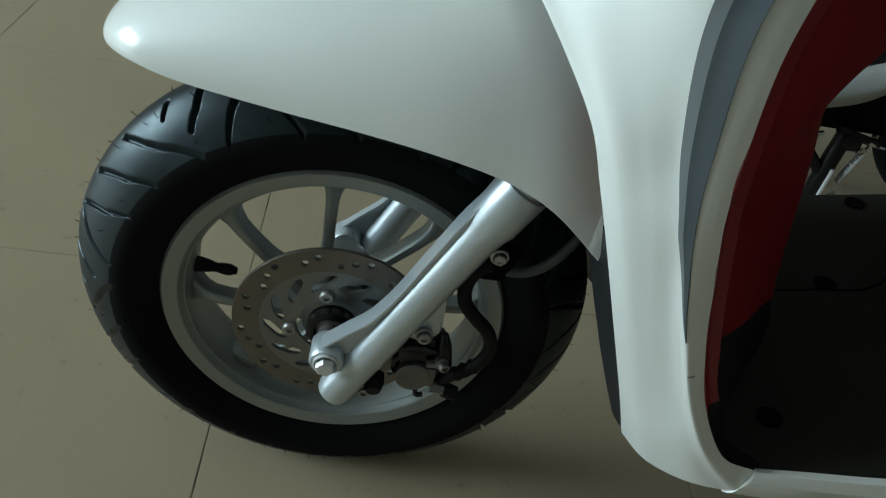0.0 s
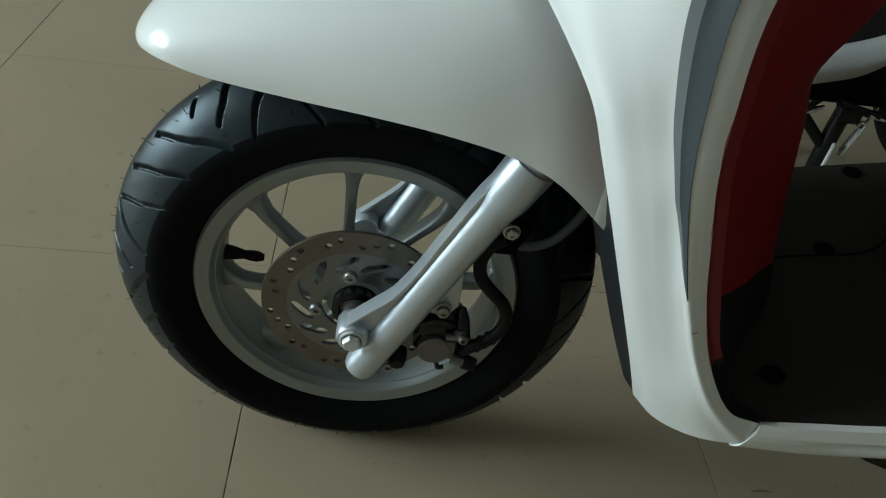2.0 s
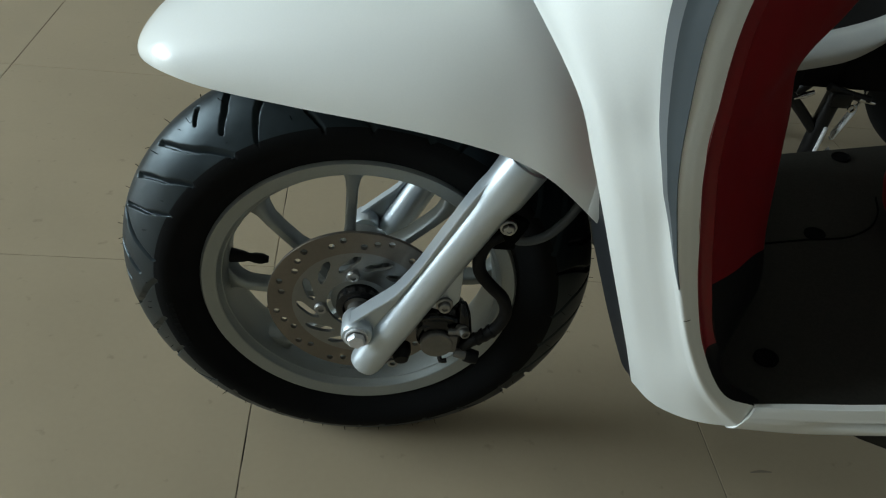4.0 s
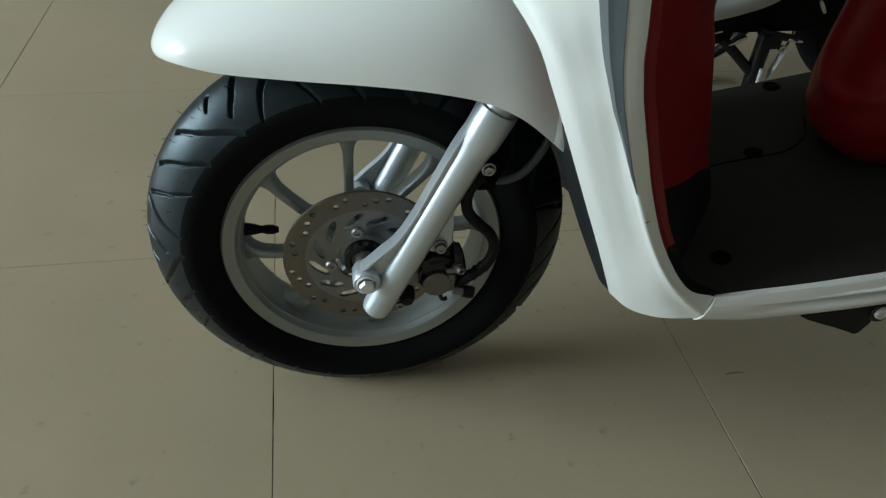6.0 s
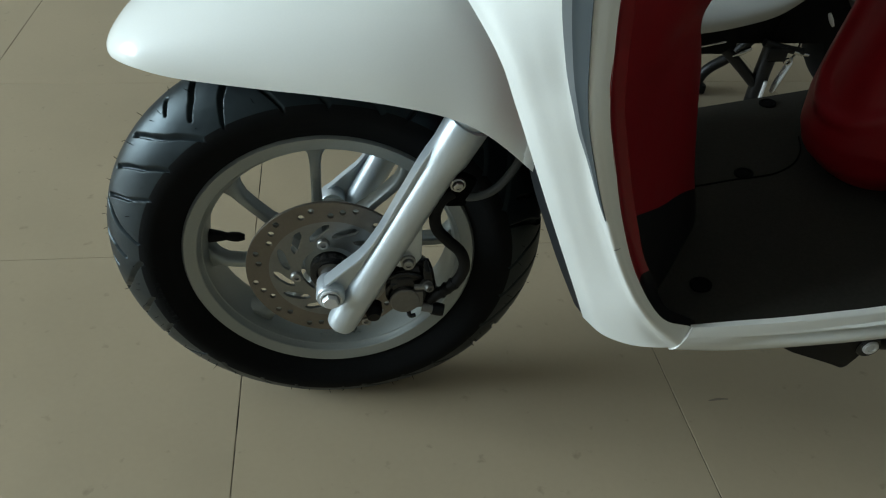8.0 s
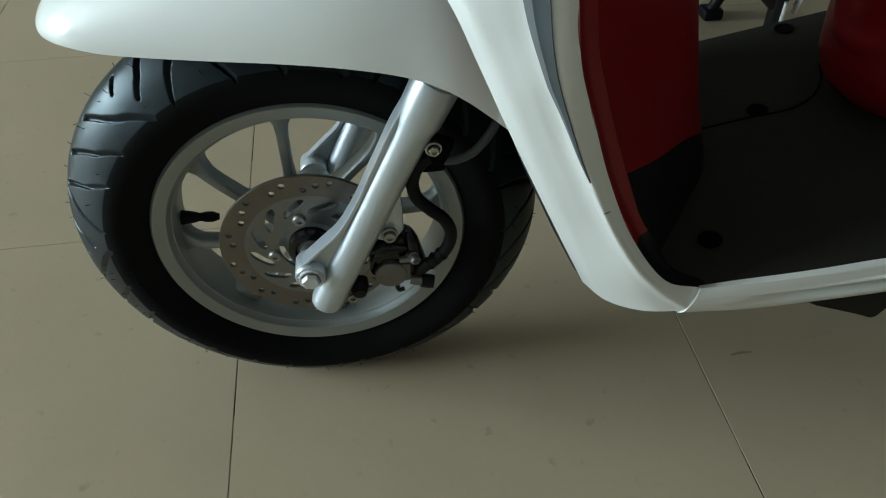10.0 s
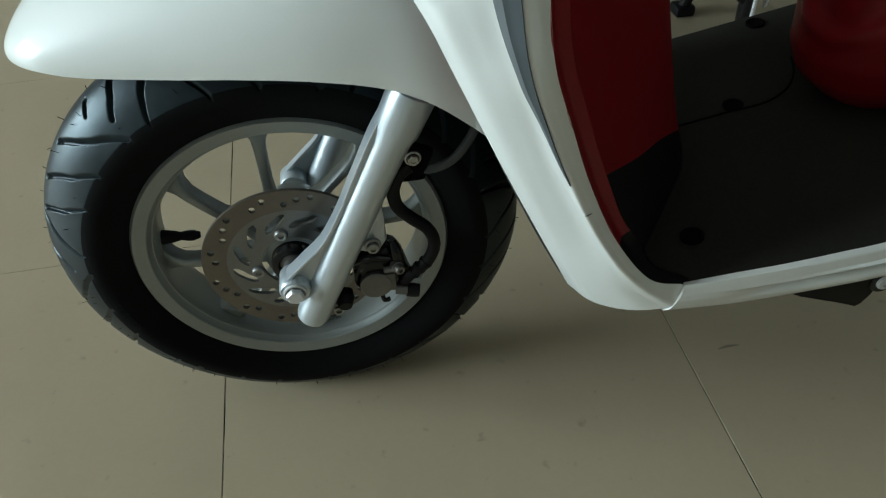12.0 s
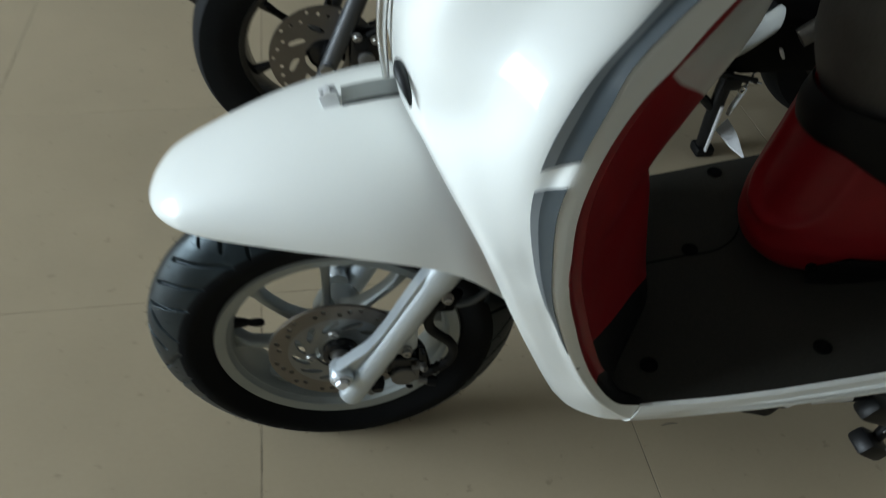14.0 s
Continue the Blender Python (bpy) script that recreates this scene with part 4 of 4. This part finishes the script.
brake_hose = part("brake_hose", tube([(0.123, -0.101, 0.378), (0.114, -0.102, 0.372), (0.106, -0.103, 0.355), (0.108, -0.104, 0.336), (0.121, -0.104, 0.318), (0.135, -0.104, 0.303), (0.142, -0.103, 0.282), (0.137, -0.102, 0.261), (0.126, -0.101, 0.247), (0.114, -0.098, 0.235), (0.108, -0.094, 0.224)], 0.0064, 14, 70), M_BLACK, scooter, "black rubber brake hose")
for k in range(3):
    p0 = Vector((0.132, -0.1015, 0.254)).lerp(Vector((0.119, -0.0995, 0.240)), k / 2)
    part("hose_ring", lathe([(0.0060, -0.002), (0.0075, -0.0015), (0.0075, 0.0015), (0.0060, 0.002)], p0, (0.68, 0.1, 0.72), 16, closed=True), M_BLACK, brake_hose)
part("upper_hose", tube([(0.128, -0.098, 0.372), (0.145, -0.100, 0.371), (0.162, -0.100, 0.377), (0.177, -0.098, 0.392), (0.190, -0.094, 0.414), (0.198, -0.09, 0.45)], 0.0046, 14, 40), M_HOSE, scooter, "dark grey upper brake hose")

# ---- foot of the stand and springs under the floorboard
out = [(0.488, 0.255), (0.495, 0.219), (0.508, 0.213), (0.553, 0.197), (0.572, 0.184), (0.581, 0.180), (0.588, 0.184), (0.590, 0.198), (0.605, 0.232), (0.605, 0.262)]
bm = bmesh.new()
a = [bm.verts.new((x, -0.194, z)) for x, z in out]
b = [bm.verts.new((x, -0.172, z)) for x, z in out]
bm.faces.new(a)
bm.faces.new(b[::-1])
for k in range(len(out)):
    bm.faces.new((a[k], b[k], b[(k + 1) % len(out)], a[(k + 1) % len(out)]))
bmesh.ops.bevel(bm, geom=list(bm.edges), offset=0.0025, segments=2, profile=0.5, affect="EDGES")
side_stand = part("stand_bracket", bm, M_BLACK, scooter, "black steel stand bracket")
part("pivot_drum", lathe([(0, -0.02), (0.0140, -0.02), (0.0145, -0.017), (0.0145, 0.002), (0.013, 0.004), (0, 0.004)], (0.599, -0.193, 0.2165), AX, 28), M_BLACKM, side_stand)
part("pivot_cap", lathe([(0, 0), (0.0090, 0), (0.0090, 0.002), (0.0080, 0.0036), (0.0045, 0.004), (0.0036, 0.002), (0, 0.002)], (0.5985, -0.197, 0.2185), AX, 24), M_SATIN, side_stand, "bright screw cap")
pts = []
for k in range(308):
    a = 2 * math.pi * k / 11
    u = k / 307
    pts.append((0.630 + 0.062 * u, -0.198 + 0.0068 * math.cos(a), 0.223 - 0.004 * u + 0.0068 * math.sin(a)))
part("stand_spring", tube(pts, 0.0011, 6, 308), M_SATIN, side_stand, "bright coil spring")
part("stand_leg", tube([(0.603, -0.180, 0.214), (0.68, -0.186, 0.207), (0.76, -0.190, 0.194), (0.812, -0.194, 0.150), (0.803, -0.198, 0.085)], [0.011, 0.011, 0.011, 0.009], 14, 28), M_STANDB, side_stand)
part("stand_shoe", block((0.762, -0.222, 0.062), (0.822, -0.182, 0.092), 0.008, M_.Translation((0.79, 0, 0.077)) @ M_.Rotation(radians(35), 4, "Y") @ M_.Translation((-0.79, 0, -0.077))), M_STANDB, side_stand)
part("stand_tang", block((0.715, -0.222, 0.165), (0.790, -0.190, 0.205), 0.010, M_.Translation((0.75, 0, 0.185)) @ M_.Rotation(radians(28), 4, "Y") @ M_.Translation((-0.75, 0, -0.185))), M_STANDB, side_stand)
for dz in (0, 0.055):
    part("tang_edge", tube([(0.764 + dz * 0.6, -0.224, 0.150 - dz), (0.786 + dz * 0.6, -0.224, 0.185 - dz)], 0.0013, 8), M_BOLT, side_stand)

# ---------------------------------------------------------------- the scooter behind
scooter_b = thing("scooter", (0.6, 0.72, 0), "black and white scooter parked behind on its stand", "scooter")
WB = Vector((0.02, 0.715, 0.255))
wheel_b = new("front_wheel")
wheel_b.location = WB
bpy.context.view_layer.update()
wheel_b.parent = scooter_b
wheel_b.matrix_parent_inverse = scooter_b.matrix_world.inverted()


def bpart(name, bm, mats, parent, label="", sharp=40, at=None):
    bmesh.ops.translate(bm, verts=bm.verts, vec=at if at is not None else WB)
    return part(name, bm, mats, parent, label, sharp)


def plain_tyre(R, r, w):
    prof = [(r, -w * 0.72), (r + 0.02, -w * 0.92), ((R + r) / 2, -w)]
    prof += [(R - 0.3 * abs(u) ** 2.4 * w, u * w * 0.93) for u in np.linspace(-1, 1, 15)]
    prof += [((R + r) / 2, w), (r + 0.02, w * 0.92), (r, w * 0.72)]
    return lathe(prof, (0, 0, 0), AX, 96)


bpart("tyre", plain_tyre(0.255, 0.165, 0.047), [M_TYREB], wheel_b, "worn black rubber tyre")
bpart("rim", lathe([(0.168, 0.034), (0.164, 0.036), (0.155, 0.033), (0.150, 0.02), (0.150, -0.02), (0.155, -0.033), (0.168, -0.034)], (0, 0, 0), AX, 72, closed=True), M_BLACKM, wheel_b, "black alloy rim")
for k in range(6):
    a = radians(22 + 60 * k)
    q = Vector((math.cos(a), 0, math.sin(a)))
    bpart("spoke", tube([q * 0.03, q * 0.07, q * 0.12, q * 0.153], [0.013, 0.008, 0.007, 0.012], 10, 12), M_BLACKM, wheel_b)
bpart("hub", lathe([(0, 0.05), (0.018, 0.05), (0.034, 0.042), (0.036, -0.04), (0, -0.045)], (0, 0, 0), AX, 32), M_BLACKM, wheel_b)
bm = lathe([(0.04, 0.050), (0.04, 0.054), (0.110, 0.054), (0.110, 0.050)], (0, 0, 0), AX, 72, closed=True)
c = bmesh.new()
for k in range(30):
    a = 2 * math.pi * k / 30
    r = (0.101, 0.088, 0.094)[k % 3]
    lathe([(0, 0.04), (0.004, 0.04), (0.004, 0.06), (0, 0.06)], (r * math.cos(a), 0, r * math.sin(a)), AX, 8, c)
for k in range(8):
    a = 2 * math.pi * k / 8
    slot(c, [(r * math.cos(a + d), r * math.sin(a + d)) for r, d in ((0.052, 0), (0.060, 0.15), (0.068, 0.3), (0.076, 0.42))], 0.006, -0.062, -0.04)
bpart("brake_disc", cut(bm, c), M_DISC, wheel_b, "drilled steel brake disc", 30)
bpart("axle_nut", lathe([(0, 0), (0.014, 0), (0.014, 0.012), (0, 0.014)], (0.0, -0.098, 0), AX, 6), M_STEEL, wheel_b)
for s in (-1, 1):
    bpart("fork_leg", tube([(-0.012, s * 0.082, -0.045), (0.06, s * 0.082, 0.13), (0.135, s * 0.082, 0.33)], [0.016, 0.0185, 0.0185, 0.0205], 22, 16), M_FORKB, scooter_b, "dark grey fork leg")
bpart("brake_caliper", block((0.045, -0.10, -0.02), (0.115, -0.058, 0.075), 0.012), M_BLACKM, scooter_b, "black brake caliper")
bpart("caliper_cap", lathe([(0, 0), (0.017, 0), (0.017, 0.006), (0.014, 0.008), (0, 0.008)], (0.078, -0.1, 0.02), AX, 24), M_GREYCAST, scooter_b)
bolt("caliper_bolt", WB + Vector((0.095, -0.10, 0.062)), (0, -1, 0), 0.007, 0.008, scooter_b)
bolt("caliper_bolt", WB + Vector((0.060, -0.10, 0.068)), (0, -1, 0), 0.007, 0.008, scooter_b)
bpart("brake_hose", tube([(0.08, -0.098, 0.07), (0.12, -0.102, 0.10), (0.135, -0.102, 0.15), (0.125, -0.1, 0.20), (0.14, -0.09, 0.28)], 0.006, 10, 30), M_BLACK, scooter_b)
# fender and shield, mostly hidden by the one in front
g = np.zeros((24, 40, 3))
for j in range(40):
    a = radians(150 - 120 * j / 39)
    for i in range(24):
        s = math.pi * i / 23
        rr = 0.262 + 0.055 * math.sin(s)
        g[i, j] = (WB.x + rr * math.cos(a), WB.y - 0.075 * math.cos(s), WB.z + rr * math.sin(a))
part("front_fender", shell(g, -0.003), M_BLACKG, scooter_b, "black glossy front fender")
FB = [(0.17, 0.56, 0.80), (0.20, 0.54, 0.66), (0.24, 0.535, 0.52), (0.29, 0.545, 0.40), (0.35, 0.55, 0.31)]
FBm = [(x - 0.09, 0.715, z + 0.02) for x, y, z in FB]
FBr = [(x, 1.43 - y, z) for x, y, z in FB]
part("leg_shield", patch([FB, FBm, FBr], 40, 24, 0.004), M_BLACKG, scooter_b, "black glossy leg shield", 60)
# white lower skirts, their shade put into the colour, with a dark floorboard
def sk(y):
    t = [(0.35, y, 0.318), (0.50, y, 0.322), (0.66, y, 0.336), (0.75, y, 0.355), (0.83, y, 0.386), (0.875, y, 0.42)]
    b = [(0.34, y, 0.262), (0.50, y, 0.266), (0.66, y, 0.282), (0.75, y, 0.300), (0.81, y, 0.322), (0.86, y, 0.365)]
    return t, b


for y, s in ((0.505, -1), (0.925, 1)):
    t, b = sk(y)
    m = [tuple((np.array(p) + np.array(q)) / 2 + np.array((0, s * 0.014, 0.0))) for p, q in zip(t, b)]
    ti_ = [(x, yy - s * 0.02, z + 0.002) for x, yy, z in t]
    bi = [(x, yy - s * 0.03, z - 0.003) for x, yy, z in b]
    part("side_skirt", patch([ti_, t, m, b, bi], 40, 20, -0.003 * -s), M_WHITEB, scooter_b, "white lower side skirt, darkened for its shade", 60)
bm = patch([[(x, 0.52, z - 0.004) for x, y, z in sk(0)[0]], [(x, 0.91, z - 0.004) for x, y, z in sk(0)[0]]], 30, 4, 0.02)
part("floorboard", bm, M_BLACK, scooter_b, "black floorboard")
# engine, swing case and exhaust
engine = part("engine_case", block((0.70, 0.60, 0.21), (0.92, 0.84, 0.33), 0.03), M_CASE, scooter_b, "black engine and drive case")
part("drive_case", block((0.86, 0.585, 0.215), (1.28, 0.70, 0.36), 0.035), M_CASE, scooter_b, "black drive case")
part("crankcase_cover", block((0.655, 0.590, 0.196), (0.80, 0.82, 0.31), 0.02), M_CASE, scooter_b, "black crankcase cover")
part("body_side", patch([[(0.86, 0.56, 0.42), (1.0, 0.55, 0.47), (1.25, 0.56, 0.56)], [(0.87, 0.52, 0.52), (1.0, 0.50, 0.60), (1.25, 0.52, 0.66)], [(0.90, 0.56, 0.66), (1.0, 0.56, 0.72), (1.25, 0.58, 0.76)], [(0.90, 0.715, 0.70), (1.0, 0.715, 0.77), (1.25, 0.715, 0.80)], [(0.90, 0.87, 0.66), (1.0, 0.87, 0.72), (1.25, 0.85, 0.76)], [(0.86, 0.87, 0.42), (1.0, 0.88, 0.47), (1.25, 0.87, 0.56)]], 24, 30, 0.004), M_BLACKG, scooter_b, "black glossy side body", 60)
# bright slivers added for the glints on the engine case
for p, q, r in (((0.955, 0.580, 0.292), (0.972, 0.580, 0.268), 0.0045), ((1.085, 0.578, 0.300), (1.100, 0.578, 0.284), 0.005), ((1.120, 0.578, 0.306), (1.128, 0.578, 0.300), 0.006)):
    part("case_glint", tube([p, tuple((np.array(p) + q) / 2), q], [r * 0.7, r, r * 0.6], 10, 8), M_SATIN, engine, "small bright piece for a glint on the case")
part("air_duct", tube([(0.985, 0.575, 0.318), (1.02, 0.572, 0.345), (1.035, 0.571, 0.352), (1.12, 0.565, 0.405)], [0.020, 0.021, 0.020, 0.023, 0.022], 18, 16), M_GREYCAST, engine, "grey metal pipe beside the engine")
part("pipe_band", lathe([(0.0205, -0.003), (0.0225, -0.002), (0.0225, 0.002), (0.0205, 0.003)], (1.02, 0.572, 0.345), (0.8, -0.06, 0.6), 20, closed=True), M_STEEL, engine)
rear_b = new("rear_wheel")
rear_b.location = (1.27, 0.735, 0.255)
bpy.context.view_layer.update()
rear_b.parent = scooter_b
rear_b.matrix_parent_inverse = scooter_b.matrix_world.inverted()
bpart("tyre", plain_tyre(0.250, 0.165, 0.052), [M_TYREB], rear_b, "worn black rubber tyre", at=(1.27, 0.735, 0.255))
bpart("rim", lathe([(0.168, 0.034), (0.155, 0.033), (0.10, 0.01), (0.03, 0.02), (0.03, -0.02), (0.10, -0.01), (0.155, -0.033), (0.168, -0.034)], (0, 0, 0), AX, 60, closed=True), M_BLACKM, rear_b, at=(1.27, 0.735, 0.255))
# centre stand, prop and spring
centre_stand = part("centre_stand", tube([(0.874, 0.600, 0.220), (0.871, 0.600, 0.135), (0.885, 0.615, 0.012)], 0.0165, 14, 14), M_STANDB, scooter_b, "black tube centre stand")
part("stand_leg", tube([(0.940, 0.785, 0.150), (0.909, 0.800, 0.100), (0.872, 0.815, 0.060), (0.858, 0.827, 0.014)], 0.0125, 14, 14), M_STANDB, centre_stand)
part("stand_cross", tube([(0.775, 0.600, 0.212), (0.815, 0.600, 0.178), (0.870, 0.600, 0.128)], 0.0105, 12, 12), M_STANDB, centre_stand)
for x, y in ((0.885, 0.612), (0.860, 0.828)):
    part("stand_foot", block((x - 0.022, y - 0.022, 0.0), (x + 0.022, y + 0.022, 0.024), 0.006), M_BLACK, centre_stand, "black rubber foot")
part("bright_edge", tube([(0.876, 0.584, 0.026), (0.874, 0.580, 0.150)], 0.0040, 8), M_SATIN, centre_stand)
pts = [(0.918 - 0.018 * k / 143, 0.590 + 0.0068 * math.cos(2 * math.pi * k / 12), 0.190 - 0.062 * k / 143 + 0.0068 * math.sin(2 * math.pi * k / 12)) for k in range(144)]
part("stand_spring", tube(pts, 0.0019, 6, 500), M_SATIN, centre_stand, "bright coil spring")
part("spring_hook", tube([(0.918, 0.590, 0.190), (0.924, 0.592, 0.205), (0.930, 0.596, 0.225)], 0.003, 8, 8), M_CHROME, centre_stand)
part("pivot_bolt", tube([(0.784, 0.580, 0.205), (0.800, 0.578, 0.214), (0.817, 0.578, 0.222)], [0.002, 0.006, 0.004], 12, 10), M_CHROME, centre_stand, "bright steel pivot")
part("pivot_bolt", tube([(0.709, 0.580, 0.224), (0.761, 0.580, 0.235)], 0.0026, 12), M_CHROME, centre_stand, "bright steel pivot")
part("linkage", tube([(0.845, 0.585, 0.232), (0.885, 0.582, 0.222), (0.930, 0.58, 0.214)], 0.008, 10, 10), M_STANDB, centre_stand)
part("linkage_end", tube([(0.908, 0.578, 0.216), (0.922, 0.577, 0.213), (0.942, 0.577, 0.209)], [0.006, 0.004, 0.003], 10, 8), M_CHROME, centre_stand)
bm = bmesh.new()
out = [(0.906, 0.618, 0.062), (0.93, 0.624, 0.085), (0.941, 0.587, 0.07), (0.946, 0.535, 0.04), (0.926, 0.568, 0.046)]
a = [bm.verts.new(q) for q in out]
b = [bm.verts.new((x, y, z - 0.004)) for x, y, z in out]
bm.faces.new(a)
bm.faces.new(b[::-1])
for k in range(len(out)):
    bm.faces.new((a[k], b[k], b[(k + 1) % len(out)], a[(k + 1) % len(out)]))
part("kick_tang", bm, M_SATIN, centre_stand, "bright steel tang", 20)
part("pivot_end", tube([(0.667, 0.578, 0.220), (0.703, 0.578, 0.217)], 0.0058, 12), M_CHROME, centre_stand, "bright steel pivot")
part("link_plate", block((0.855, 0.572, 0.196), (0.895, 0.580, 0.226), 0.006), M_STANDB, centre_stand)
part("spring_ring", lathe([(0.0045, -0.002), (0.0075, -0.002), (0.0075, 0.002), (0.0045, 0.002)], (0.900, 0.574, 0.196), AX, 16, closed=True), M_CHROME, centre_stand)

# ---------------------------------------------------------------- floor tiles
TS, GAP, GAPY = 0.6, 0.0017, 0.0009
bm = block((GAP / 2, GAPY / 2, -0.009), (TS - GAP / 2, TS - GAPY / 2, 0.0), 0.0003, segs=1)
tile_me = finish(bm, "tile", M_TILE)
for i in range(-12, 6):
    x = -0.130 + TS * i
    for k in range(-9, 8):
        y = 0.274 + TS * k
        if x < X0 or x + TS > X1 or y < Y0 or y + TS > Y1:
            continue
        ob = new("tile", tile_me)
        ob.location = (x, y, 0)
        ob.parent = floor

# short rubbed mark on one tile
mark = tube([(0.516, -0.088, 0.0002), (0.530, -0.086, 0.0002), (0.546, -0.087, 0.0002)], [0.0008, 0.0022, 0.0008], 8, 12)
bmesh.ops.scale(mark, vec=(1, 1, 0.15), verts=mark.verts)
part("scuff", mark, M_SCUFF, floor)
